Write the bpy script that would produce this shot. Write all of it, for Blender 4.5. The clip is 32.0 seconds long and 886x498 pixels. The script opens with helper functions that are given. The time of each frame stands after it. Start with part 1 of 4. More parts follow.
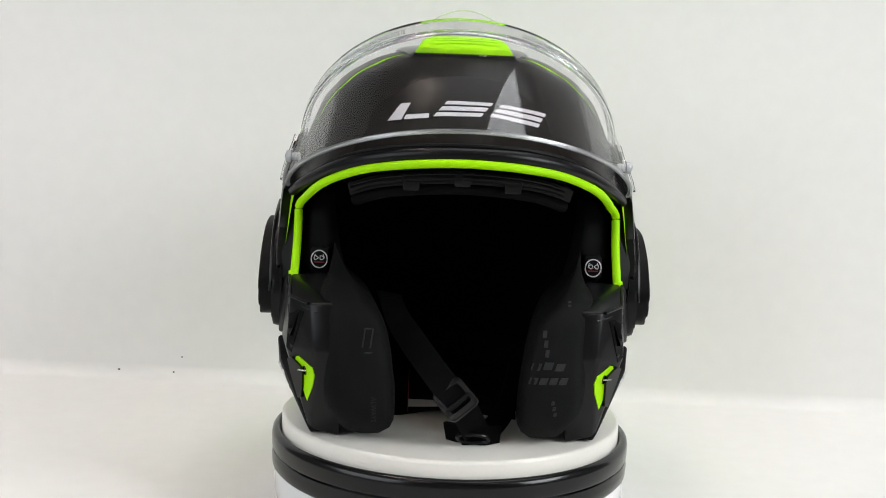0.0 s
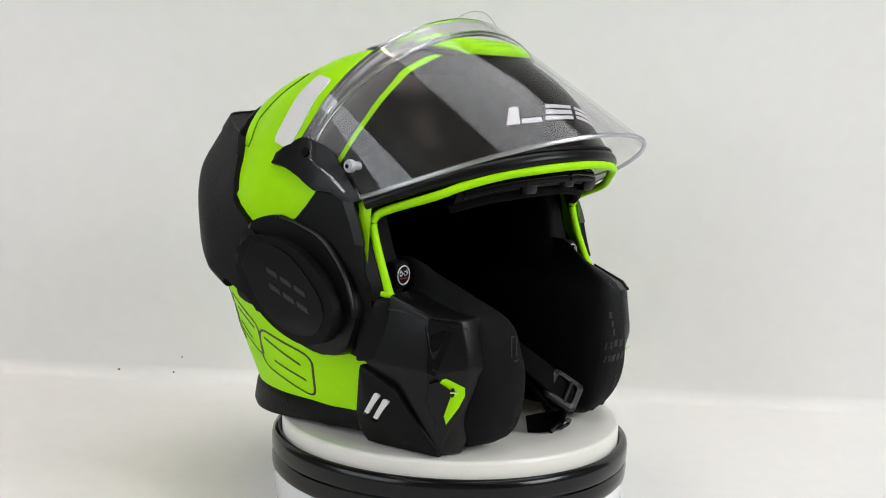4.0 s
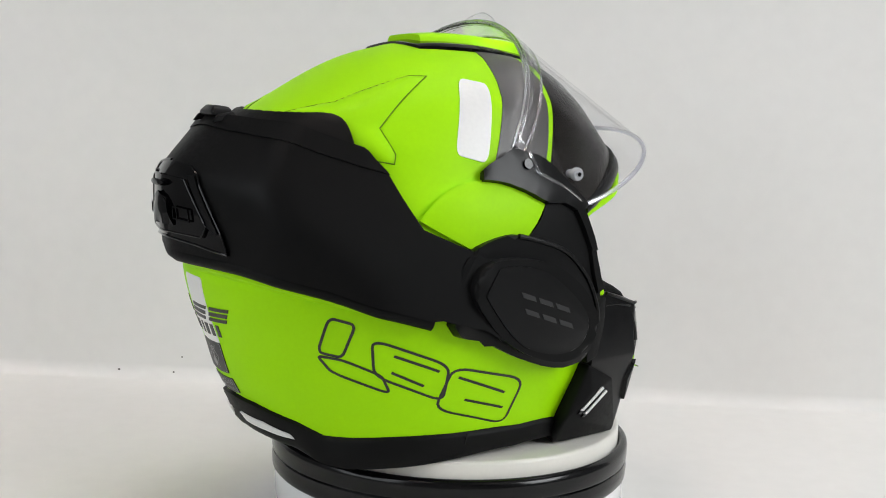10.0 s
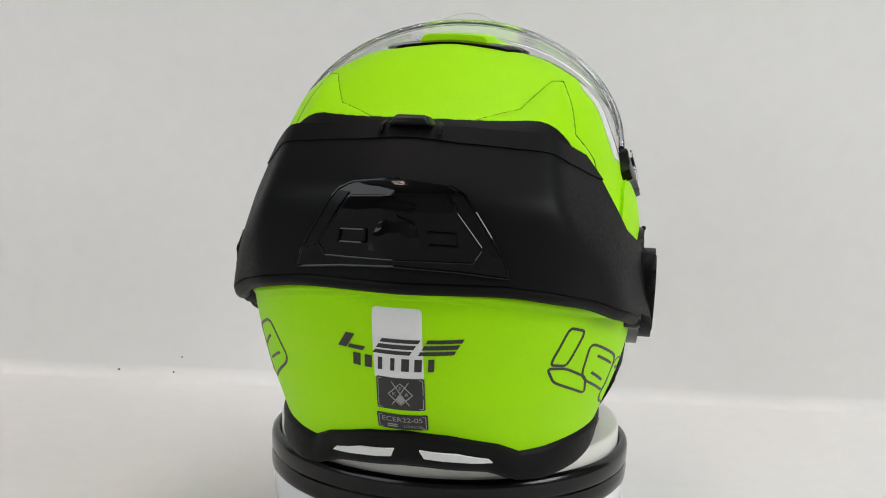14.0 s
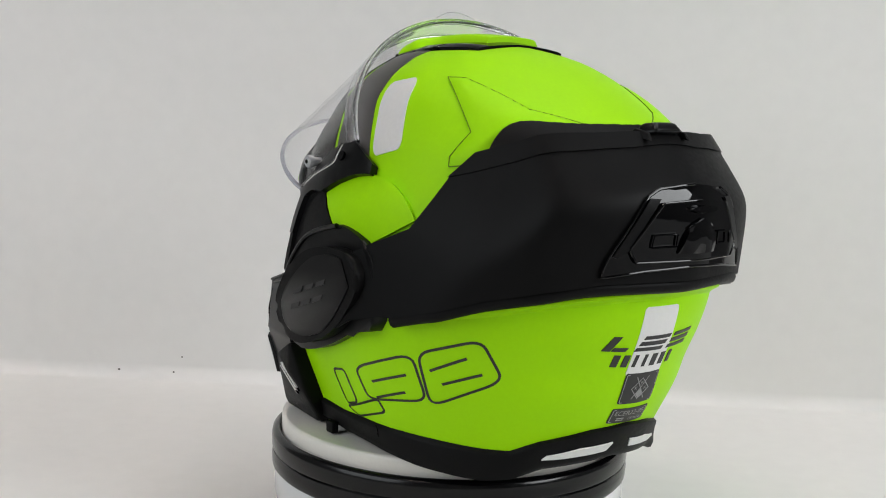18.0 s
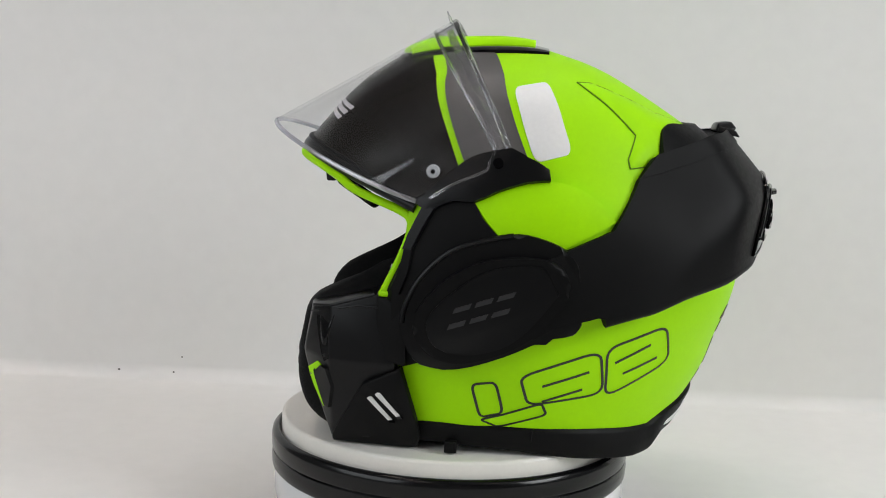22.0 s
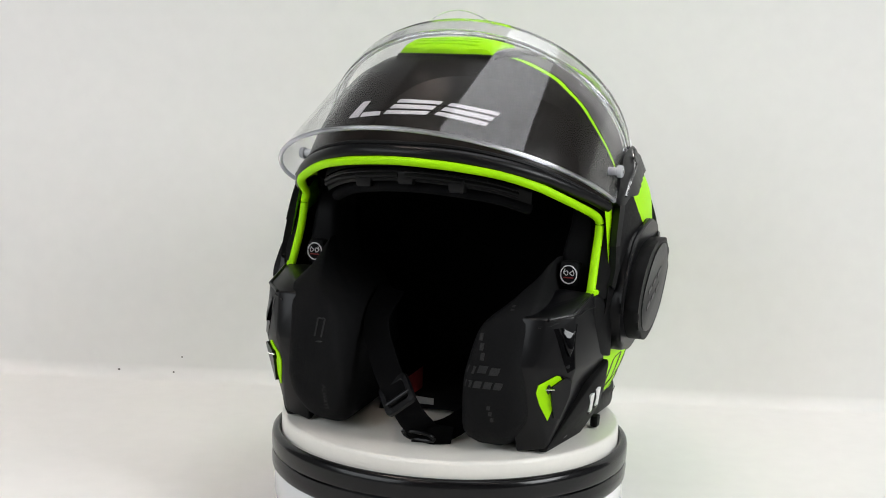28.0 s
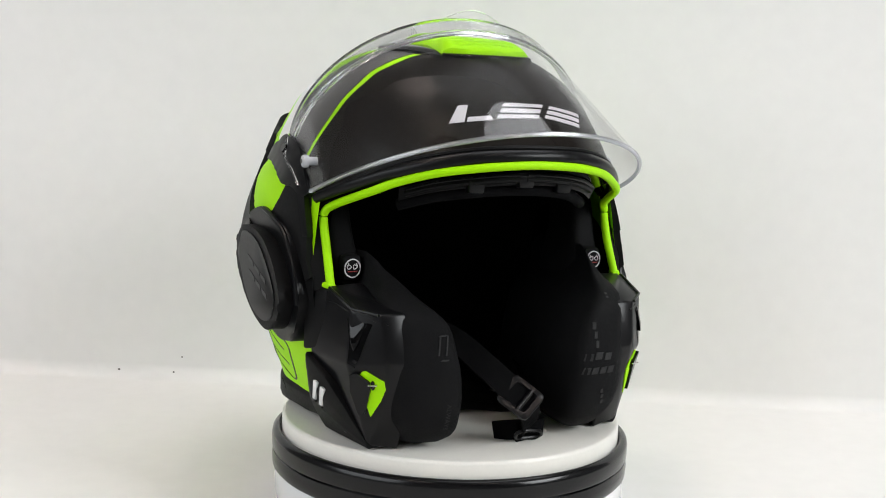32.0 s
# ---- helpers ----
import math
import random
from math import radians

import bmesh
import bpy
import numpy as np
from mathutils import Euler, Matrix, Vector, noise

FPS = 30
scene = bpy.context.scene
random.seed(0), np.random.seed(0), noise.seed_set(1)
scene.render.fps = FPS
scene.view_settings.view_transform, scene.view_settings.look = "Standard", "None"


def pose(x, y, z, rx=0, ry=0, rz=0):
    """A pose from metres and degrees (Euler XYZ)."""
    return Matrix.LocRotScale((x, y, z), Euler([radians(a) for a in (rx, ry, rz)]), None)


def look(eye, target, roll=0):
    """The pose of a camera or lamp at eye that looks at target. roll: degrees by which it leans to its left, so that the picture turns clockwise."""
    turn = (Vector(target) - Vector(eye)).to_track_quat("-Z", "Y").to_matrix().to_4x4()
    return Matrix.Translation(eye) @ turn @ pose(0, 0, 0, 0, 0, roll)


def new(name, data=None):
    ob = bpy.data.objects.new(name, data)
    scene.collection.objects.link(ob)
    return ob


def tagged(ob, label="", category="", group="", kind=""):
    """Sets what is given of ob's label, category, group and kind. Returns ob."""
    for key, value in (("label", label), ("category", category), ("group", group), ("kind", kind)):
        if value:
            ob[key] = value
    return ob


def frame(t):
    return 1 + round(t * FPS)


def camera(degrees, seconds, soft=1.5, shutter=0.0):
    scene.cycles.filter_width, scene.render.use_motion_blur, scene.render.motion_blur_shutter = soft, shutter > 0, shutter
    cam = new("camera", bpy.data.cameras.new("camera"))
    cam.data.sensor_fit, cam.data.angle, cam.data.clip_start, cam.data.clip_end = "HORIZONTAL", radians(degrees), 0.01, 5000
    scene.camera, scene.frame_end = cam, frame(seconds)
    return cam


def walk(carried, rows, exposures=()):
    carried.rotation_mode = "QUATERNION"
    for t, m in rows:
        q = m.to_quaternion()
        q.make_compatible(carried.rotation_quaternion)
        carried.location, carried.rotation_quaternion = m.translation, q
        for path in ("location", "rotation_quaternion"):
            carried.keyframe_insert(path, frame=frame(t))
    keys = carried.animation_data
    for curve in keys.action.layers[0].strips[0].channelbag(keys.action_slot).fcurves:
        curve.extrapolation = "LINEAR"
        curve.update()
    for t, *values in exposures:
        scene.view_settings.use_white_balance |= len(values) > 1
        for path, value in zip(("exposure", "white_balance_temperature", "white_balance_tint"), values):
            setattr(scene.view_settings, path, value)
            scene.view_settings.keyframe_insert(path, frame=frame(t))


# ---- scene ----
DISC_TOP = 0.062

cam = camera(41.454, 32.0, 1.0)
EYE = Vector((0.0, -0.82, DISC_TOP + 0.2255))
walk(cam, [(0.0, look(EYE, EYE + Vector((-0.01152782, 0.99119, -0.13194)), 2.098)),
           (32.0, look(EYE, EYE + Vector((-0.01152782, 0.99119, -0.13194)), 2.098))],
     [(0, 0.24), (4, 0.12), (5, 0.08), (7, 0.08), (10, -0.01), (13, -0.09), (16, -0.14), (20, -0.16), (24, -0.11), (26, 0.0), (28, 0.18), (30, 0.26), (32, 0.24)])

# ---- light ----
world = bpy.data.worlds.new("room_light")
world.use_nodes = True
world.node_tree.nodes["Background"].inputs[0].default_value = (0.9, 0.92, 1.0, 1)
world.node_tree.nodes["Background"].inputs[1].default_value = 0.2
scene.world = world


def area_lamp(name, where, target, wide, deep, watts, colour):
    data = bpy.data.lights.new(name, "AREA")
    data.shape, data.size, data.size_y, data.energy, data.color = "RECTANGLE", wide, deep, watts, colour
    ob = new(name, data)
    ob.matrix_world = look(where, target)
    return ob


area_lamp("overhead_softbox_lamp", (0.38, 0.23, 1.75), (0.36, 0.21, 0), 0.86, 1.32, 8.2, (0.97, 0.98, 1))
area_lamp("side_lamp", (2.25, -1.05, 1.30), (0, 0, 0.3), 1.35, 1.2, 56, (0.93, 0.96, 0.975))
# Added broad fill from the left; no window is known on this side.
area_lamp("side_lamp", (-1.95, -1.45, 1.15), (0, 0, 0.3), 2.2, 1.5, 29.5, (0.91, 0.96, 1))


# ---- materials ----
def material(name, colour, rough=0.5, metal=0.0, grain=0.0, grain_size=400.0, bump=0.0, bump_size=900.0, coat=0.0, sheen=0.0, spec=0.5):
    """A surface with two scales of variation in its colour, its gloss and its fine relief."""
    m = bpy.data.materials.new(name)
    m.use_nodes = True
    nt = m.node_tree
    b = nt.nodes["Principled BSDF"]
    b.inputs["Base Color"].default_value = (*colour, 1)
    b.inputs["Roughness"].default_value, b.inputs["Metallic"].default_value = rough, metal
    b.inputs["Coat Weight"].default_value, b.inputs["Coat Roughness"].default_value = coat, 0.05
    b.inputs["Sheen Weight"].default_value = sheen
    b.inputs["Specular IOR Level"].default_value = spec
    co = nt.nodes.new("ShaderNodeTexCoord")
    if grain:
        fine, broad = nt.nodes.new("ShaderNodeTexNoise"), nt.nodes.new("ShaderNodeTexNoise")
        fine.inputs["Scale"].default_value, broad.inputs["Scale"].default_value = grain_size, grain_size / 25
        fine.inputs["Detail"].default_value = broad.inputs["Detail"].default_value = 4
        add = nt.nodes.new("ShaderNodeMath")
        add.operation = "ADD"
        for n in (fine, broad):
            nt.links.new(co.outputs["Object"], n.inputs["Vector"])
        nt.links.new(fine.outputs[0], add.inputs[0])
        nt.links.new(broad.outputs[0], add.inputs[1])
        ramp = nt.nodes.new("ShaderNodeMapRange")
        ramp.inputs[1].default_value, ramp.inputs[2].default_value = 0.7, 1.3
        ramp.inputs[3].default_value, ramp.inputs[4].default_value = 1 - grain, 1 + grain
        nt.links.new(add.outputs[0], ramp.inputs[0])
        mul = nt.nodes.new("ShaderNodeVectorMath")
        mul.operation = "SCALE"
        mul.inputs[0].default_value = colour
        nt.links.new(ramp.outputs[0], mul.inputs["Scale"])
        nt.links.new(mul.outputs[0], b.inputs["Base Color"])
        gloss = nt.nodes.new("ShaderNodeMath")
        gloss.operation = "MULTIPLY"
        gloss.inputs[1].default_value = rough
        nt.links.new(ramp.outputs[0], gloss.inputs[0])
        nt.links.new(gloss.outputs[0], b.inputs["Roughness"])
    if bump:
        n = nt.nodes.new("ShaderNodeTexNoise")
        n.inputs["Scale"].default_value, n.inputs["Detail"].default_value = bump_size, 3
        nt.links.new(co.outputs["Object"], n.inputs["Vector"])
        k = nt.nodes.new("ShaderNodeBump")
        k.inputs["Strength"].default_value, k.inputs["Distance"].default_value = bump, 0.001
        nt.links.new(n.outputs[0], k.inputs["Height"])
        nt.links.new(k.outputs[0], b.inputs["Normal"])
    return m


def clear_plastic(name, tint, base=0.05, rough=0.006):
    """Clear plastic in thin sheets: it lets the light straight through and shines more at a glancing angle."""
    m = bpy.data.materials.new(name)
    m.use_nodes = True
    nt = m.node_tree
    nt.nodes.remove(nt.nodes["Principled BSDF"])
    see, shine, mix, slant = (nt.nodes.new(k) for k in ("ShaderNodeBsdfTransparent", "ShaderNodeBsdfGlossy", "ShaderNodeMixShader", "ShaderNodeLayerWeight"))
    power, gain = nt.nodes.new("ShaderNodeMath"), nt.nodes.new("ShaderNodeMapRange")
    see.inputs[0].default_value = (*tint, 1)
    shine.inputs["Roughness"].default_value = rough
    slant.inputs[0].default_value = 0.5
    power.operation = "POWER"
    power.inputs[1].default_value = 4.0
    gain.inputs[3].default_value, gain.inputs[4].default_value = base, 0.42
    nt.links.new(slant.outputs["Facing"], power.inputs[0])
    nt.links.new(power.outputs[0], gain.inputs[0])
    nt.links.new(gain.outputs[0], mix.inputs[0])
    nt.links.new(see.outputs[0], mix.inputs[1])
    nt.links.new(shine.outputs[0], mix.inputs[2])
    nt.links.new(mix.outputs[0], nt.nodes["Material Output"].inputs[0])
    return m


def solid_clear(name, tint, rough=0.0):
    """Clear plastic thick enough to bend the light."""
    m = bpy.data.materials.new(name)
    m.use_nodes = True
    b = m.node_tree.nodes["Principled BSDF"]
    b.inputs["Base Color"].default_value = (*tint, 1)
    b.inputs["Transmission Weight"].default_value, b.inputs["IOR"].default_value, b.inputs["Roughness"].default_value = 1.0, 1.5, rough
    return m


def glowing(name, colour, strength):
    m = bpy.data.materials.new(name)
    m.use_nodes = True
    b = m.node_tree.nodes["Principled BSDF"]
    b.inputs["Base Color"].default_value = (*colour, 1)
    b.inputs["Emission Color"].default_value = (*colour, 1)
    b.inputs["Emission Strength"].default_value = strength
    return m


LIME = material("fluorescent_lime_paint", (0.355, 0.77, 0.0), 0.5, grain=0.02, bump=0.008, bump_size=2500, spec=0.13)
MATT = material("matt_black_plastic", (0.0034, 0.0034, 0.0036), 0.5, grain=0.15, bump=0.03, bump_size=1500, spec=0.12)
SATIN = material("satin_black_plastic", (0.0022, 0.0023, 0.0027), 0.32, grain=0.1, spec=0.22)
FRAME_BLACK = material("smooth_black_plastic", (0.003, 0.003, 0.0035), 0.3, grain=0.05, spec=0.22)
GLOSS = material("gloss_black_plastic", (0.0012, 0.0012, 0.0016), 0.05, grain=0.05, spec=0.3)
BROW = material("satin_black_paint", (0.0092, 0.0074, 0.0062), 0.26, grain=0.03, grain_size=40, spec=0.12)
GREY = material("dark_grey_paint", (0.07, 0.066, 0.064), 0.42, grain=0.05, bump=0.02)
DARKLINE = material("dark_lime_seam", (0.10, 0.22, 0.0), 0.8)
INK = material("black_print", (0.015, 0.015, 0.016), 0.4, grain=0.05)
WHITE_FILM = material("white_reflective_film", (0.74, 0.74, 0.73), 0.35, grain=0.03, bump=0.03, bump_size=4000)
SILVER_PRINT = material("silver_print", (0.62, 0.6, 0.62), 0.35, grain=0.04)
GREY_PRINT = material("grey_print", (0.3, 0.3, 0.3), 0.45, grain=0.04)
FAINT_PRINT = material("faint_grey_print", (0.016, 0.016, 0.017), 0.45)
PAD_PRINT = material("faint_pad_print", (0.0040, 0.0040, 0.0042), 0.7, grain=0.3, grain_size=1500)
FABRIC = material("black_lining_fabric", (0.003, 0.003, 0.0035), 0.95, grain=0.25, grain_size=900, bump=0.4, bump_size=2500, spec=0.1)
PAD = material("black_smooth_pad_cloth", (0.0027, 0.0027, 0.0031), 0.75, grain=0.2, grain_size=900, bump=0.3, bump_size=2500, spec=0.14)
WEB = material("black_strap_webbing", (0.0017, 0.0017, 0.002), 0.8, spec=0.06, grain=0.25, grain_size=1500, bump=0.4, bump_size=1800)
STEEL = material("polished_steel", (0.75, 0.74, 0.72), 0.15, metal=1.0)
RED_CLOTH = material("dark_red_cloth", (0.22, 0.02, 0.02), 0.8, grain=0.1)
VISOR = clear_plastic("clear_polycarbonate", (0.985, 0.985, 0.99), 0.034)
VISOR_RIM = solid_clear("clear_rim_polycarbonate", (0.90, 0.89, 0.98))
VISOR_LIP = clear_plastic("clear_polycarbonate_lip", (0.86, 0.86, 0.93), 0.30, 0.28)
VISOR_SOLID = solid_clear("thick_clear_polycarbonate", (0.98, 0.98, 0.99))
CLEAR_SOLID = material("milky_clear_pin_plastic", (0.42, 0.43, 0.45), 0.1, grain=0.1, spec=0.6)
DISC_WHITE = material("white_turntable_plastic", (0.73, 0.715, 0.665), 0.35, grain=0.02, bump=0.01)
RING_BLACK = material("gloss_black_rubber_ring", (0.003, 0.003, 0.0035), 0.18, grain=0.1, bump=0.02, spec=0.3)
PAPER = material("white_backdrop_sheet", (0.76, 0.753, 0.732), 0.7, grain=0.02, grain_size=60, bump=0.05, bump_size=60)
FROST = material("translucent_white_base", (0.7, 0.71, 0.72), 0.2, grain=0.02, coat=0.5)
TUBE_GLOW = glowing("fluorescent_tube", (1.0, 0.84, 0.75), 26)
WALL = material("grey_wall_paint", (0.32, 0.315, 0.31), 0.8, grain=0.03, grain_size=40)
# Paler only on the unseen south wall, to bounce frontal light onto the sheet.
BOUNCE_WALL = material("bounce_wall_paint", (0.5, 0.493, 0.48), 0.8, grain=0.03, grain_size=40)
SPECK = material("dark_lint", (0.05, 0.045, 0.04), 0.9)

# ---- surfaces of the helmet, in its own space: front is -y, x to the wearer's left, z up from its base ----
def smooth(table, key):
    """A monotone cubic through the columns of a small table, as a function of its first column."""
    rows = np.array(table, float)
    x, y = rows[:, 0], rows[:, key]
    h, d = np.diff(x), np.diff(y) / np.diff(x)
    m = np.concatenate([[d[0]], (d[1:] + d[:-1]) / 2, [d[-1]]])
    for i in range(len(d)):
        if d[i] == 0:
            m[i] = m[i + 1] = 0
        else:
            a, b = m[i] / d[i], m[i + 1] / d[i]
            if a < 0:
                m[i] = 0
            if b < 0:
                m[i + 1] = 0
            s = a * a + b * b
            if s > 9:
                m[i], m[i + 1] = 3 * a / s ** .5 * d[i], 3 * b / s ** .5 * d[i]

    def at(q):
        q = np.clip(np.asarray(q, float), x[0], x[-1])
        i = np.clip(np.searchsorted(x, q) - 1, 0, len(h) - 1)
        t = (q - x[i]) / h[i]
        return ((2 * t ** 3 - 3 * t ** 2 + 1) * y[i] + (t ** 3 - 2 * t ** 2 + t) * h[i] * m[i]
                + (3 * t ** 2 - 2 * t ** 3) * y[i + 1] + (t ** 3 - t ** 2) * h[i] * m[i + 1])
    return at


class Form:
    """A closed form made of level sections: rows of height, half width, front, back (mm)."""

    def __init__(self, rows, top, mid, power):
        self.top, self.power = top / 1000, np.array(power)
        self.mid = smooth(mid, 1)
        table = sorted([((top - z) ** .5 / 1000 ** .5, a / 1000, f / 1000, b / 1000) for z, a, f, b in rows])
        self.a, self.f, self.b = (smooth(table, k) for k in (1, 2, 3))

    def value(self, p):
        z = p[..., 2]
        s = np.sqrt(np.maximum(self.top - z, 0))
        c = self.mid(s)
        a, f, b = self.a(s), self.f(s), self.b(s)
        y = p[..., 1] - c
        e = np.where(y < 0, y / np.minimum(f - c, -1e-4), y / np.maximum(b - c, 1e-4))
        power = np.interp(z, self.power[:, 0], self.power[:, 1])
        v = np.abs(p[..., 0] / np.maximum(a, 1e-4)) ** power + np.abs(e) ** power - 1
        return np.where(z >= self.top, 1.0, v)

    def radius(self, d):
        lo, hi = np.full(d.shape[:-1], .01), np.full(d.shape[:-1], .34)
        for _ in range(28):
            m = (lo + hi) / 2
            out = self.value(HEART + d * m[..., None]) > 0
            lo, hi = np.where(out, lo, m), np.where(out, m, hi)
        return (lo + hi) / 2

    def point(self, d, lift=0.0):
        return HEART + d * (self.radius(d) + lift)[..., None]


HEART = np.array([0, .04, .12])


def ways(pairs):
    """Directions from the heart of the helmet by turn (0 ahead, + to +x) and rise, in degrees."""
    q = np.radians(np.array(pairs, float))
    return np.stack([np.sin(q[..., 0]) * np.cos(q[..., 1]), -np.cos(q[..., 0]) * np.cos(q[..., 1]), np.sin(q[..., 1])], -1)


SHELL = Form([(259, 0, 30, 30), (257.5, 16, 8, 55), (254, 41, -15, 68), (249, 59, -42, 84), (243, 71, -53, 98), (236, 82, -63, 111),
              (229, 89, -71, 123), (221, 96, -79, 136), (206, 103, -92, 158), (191, 109, -104, 173), (178, 113, -112, 181),
              (160, 120, -122, 187), (130, 124, -140, 193), (112, 125, -155, 194), (90, 124, -165, 190), (68, 120.5, -170, 182),
              (47, 114.5, -170, 175), (27, 107, -165, 164), (10, 101, -160, 154), (-6, 96, -150, 147), (-25, 91, -140, 138)], 259,
             [(0, .030), (.1, .036), (.2, .042), (.6, .044)], [(-.025, 1.96), (.012, 1.96), (.04, 1.88), (.065, 1.87), (.09, 1.95), (.115, 2.05), (.26, 2.05)])


class Facets(Form):
    """A form bounded by slanting planes with softened edges: rows of plan normal (x, y), distance, height and slope (mm)."""

    def __init__(self, rows, edge):
        planes = []
        for nx, ny, d, z, slope in rows:
            k = math.hypot(nx, ny)
            n = np.array([nx / k, ny / k, slope])
            for way in ((1, -1) if nx else (1,)):
                planes.append(np.append(n * (way, 1, 1), (d + slope * z) / 1000) / np.linalg.norm(n))
        self.planes, self.edge = np.array(planes), edge

    def value(self, p):
        v = (p @ self.planes[:, :3].T - self.planes[:, 3]) / self.edge
        top = v.max(-1)
        return top + np.log(np.exp(v - top[..., None]).sum(-1))


CHIN = Facets([(0.24, 0.97, 206.2, 176, 0.87), (0.24, 0.97, 206.8, 160, -0.07), (0.486, 0.874, 200.8, 169, 0.70), (0.486, 0.874, 201.2, 160, -0.08),
               (0.941, 0.339, 147.4, 148, 0.40), (0.81, 0.586, 176.3, 135, -0.10), (0.974, 0.227, 142.2, 130, 0.16), (1.0, 0.0, 136.3, 110, 0.03), (0.0, 1.0, 194.0, 209, 3.0)], 0.0024)


# ---- building tools ----
def finish(name, bm, mat, parent=None, label="", smooth_faces=True, angle=40):
    me = bpy.data.meshes.new(name)
    bmesh.ops.recalc_face_normals(bm, faces=bm.faces)
    if smooth_faces:
        for f in bm.faces:
            f.smooth = True
        for e in bm.edges:
            if len(e.link_faces) == 2 and e.calc_face_angle(0) > radians(angle):
                e.smooth = False
    bm.to_mesh(me)
    bm.free()
    me.materials.append(mat)
    ob = new(name, me)
    if parent:
        ob.parent = parent
    if label:
        tagged(ob, label)
    return ob


def part(name, bm, mat, parent, label="", angle=40):
    return finish(name, bm, mat, parent, label, True, angle)


def rounded(pts, closed=True, steps=4, sharp=()):
    """A Catmull-Rom curve through points; those in sharp stay corners."""
    p = np.array(pts, float)
    n, out = len(p), []
    for i in range(n if closed else n - 1):
        q = [p[(i + k) % n] if closed else p[min(max(i + k, 0), n - 1)] for k in (-1, 0, 1, 2)]
        if i in sharp:
            q[0] = q[1]
        if (i + 1) % n in sharp:
            q[3] = q[2]
        for s in range(steps):
            t = s / steps
            out.append(0.5 * (2 * q[1] + (q[2] - q[0]) * t + (2 * q[0] - 5 * q[1] + 4 * q[2] - q[3]) * t * t
                              + (3 * q[1] - q[0] - 3 * q[2] + q[3]) * t ** 3))
    if not closed:
        out.append(p[-1])
    return np.array(out)


def unit(v):
    return v / np.linalg.norm(v, axis=-1, keepdims=True)


def sheet(dirs, form, lift, thick, step=0.006, skirt=True, bulge=0.0):
    """A shell piece: the outline (directions from the heart) laid on a form, lift above it, with an edge thick deep."""
    m = unit(dirs.mean(0))
    e1 = unit(np.cross(m, [0.3, 0.2, 0.93]))
    e2 = np.cross(m, e1)
    k = 1 + dirs @ m
    uv = np.stack([dirs @ e1 / k, dirs @ e2 / k], 1)
    bm = bmesh.new()
    bm.faces.new([bm.verts.new((u, v, 0)) for u, v in uv])
    g = step / 0.26
    for axis in (0, 1):
        lo, hi = uv[:, axis].min(), uv[:, axis].max()
        n = int((hi - lo) / g)
        no = (1, 0, 0) if axis == 0 else (0, 1, 0)
        for i in range(1, n + 1):
            co = [0, 0, 0]
            co[axis] = lo + (hi - lo) * i / (n + 1)
            bmesh.ops.bisect_plane(bm, geom=bm.verts[:] + bm.edges[:] + bm.faces[:], plane_co=co, plane_no=no, dist=1e-6)
    q = np.array([v.co[:2] for v in bm.verts])
    w = (q ** 2).sum(1, keepdims=True)
    d = (2 * q[:, :1] * e1 + 2 * q[:, 1:] * e2 + (1 - w) * m) / (1 + w)
    r = form.radius(d) + lift
    if bulge:
        edge = np.array(uv)
        near = np.sqrt(((q[:, None] - edge[None]) ** 2).sum(2)).min(1)
        r = r + bulge * np.clip(near / (near.max() + 1e-9), 0, 1) ** .6
    top = HEART + d * r[:, None]
    for v, c in zip(bm.verts, top):
        v.co = c
    if skirt:
        rim = [e for e in bm.edges if len(e.link_faces) == 1]
        made = bmesh.ops.extrude_edge_only(bm, edges=rim)["geom"]
        for v in made:
            if isinstance(v, bmesh.types.BMVert):
                c = np.array(v.co) - HEART
                v.co = HEART + c * (1 - thick / np.linalg.norm(c))
    return bm


def ribbon(dirs, form, width, lift, closed=False, thick=0.0006):
    """A narrow band along a line on a form."""
    p = form.point(dirs, lift)
    n = len(p)
    if closed:
        tan = np.roll(p, -1, 0) - np.roll(p, 1, 0)
    else:
        tan = np.gradient(p, axis=0)
    side = unit(np.cross(unit(tan), unit(p - HEART))) * width / 2
    bm = bmesh.new()
    rows = []
    for i in range(n):
        out = unit(p[i] - HEART)
        rows.append([bm.verts.new(c) for c in (p[i] - side[i] - out * thick, p[i] - side[i], p[i] + side[i], p[i] + side[i] - out * thick)])
    for i in range(n if closed else n - 1):
        a, b = rows[i], rows[(i + 1) % n]
        for k in range(3):
            bm.faces.new((a[k], a[k + 1], b[k + 1], b[k]))
    return bm


def tube(points, radius, sides=10, squash=1.0, up=(0, 0, 1), closed=False, caps=True):
    """A rod along points; squash flattens it across up."""
    p = np.array(points, float)
    n = len(p)
    rad = np.broadcast_to(np.asarray(radius, float), (n,))
    tan = unit(np.roll(p, -1, 0) - np.roll(p, 1, 0) if closed else np.gradient(p, axis=0))
    bm = bmesh.new()
    rings = []
    for i in range(n):
        u = np.cross(tan[i], up)
        if np.linalg.norm(u) < 1e-6:
            u = np.cross(tan[i], (1, 0, 0.1))
        u = u / np.linalg.norm(u)
        w = np.cross(u, tan[i])
        rings.append([bm.verts.new(p[i] + rad[i] * (u * math.cos(a) + w * squash * math.sin(a)))
                      for a in (2 * math.pi * k / sides for k in range(sides))])
    for i in range(n if closed else n - 1):
        a, b = rings[i], rings[(i + 1) % n]
        for k in range(sides):
            bm.faces.new((a[k], a[(k + 1) % sides], b[(k + 1) % sides], b[k]))
    if caps and not closed:
        bm.faces.new(rings[0][::-1])
        bm.faces.new(rings[-1])
    return bm


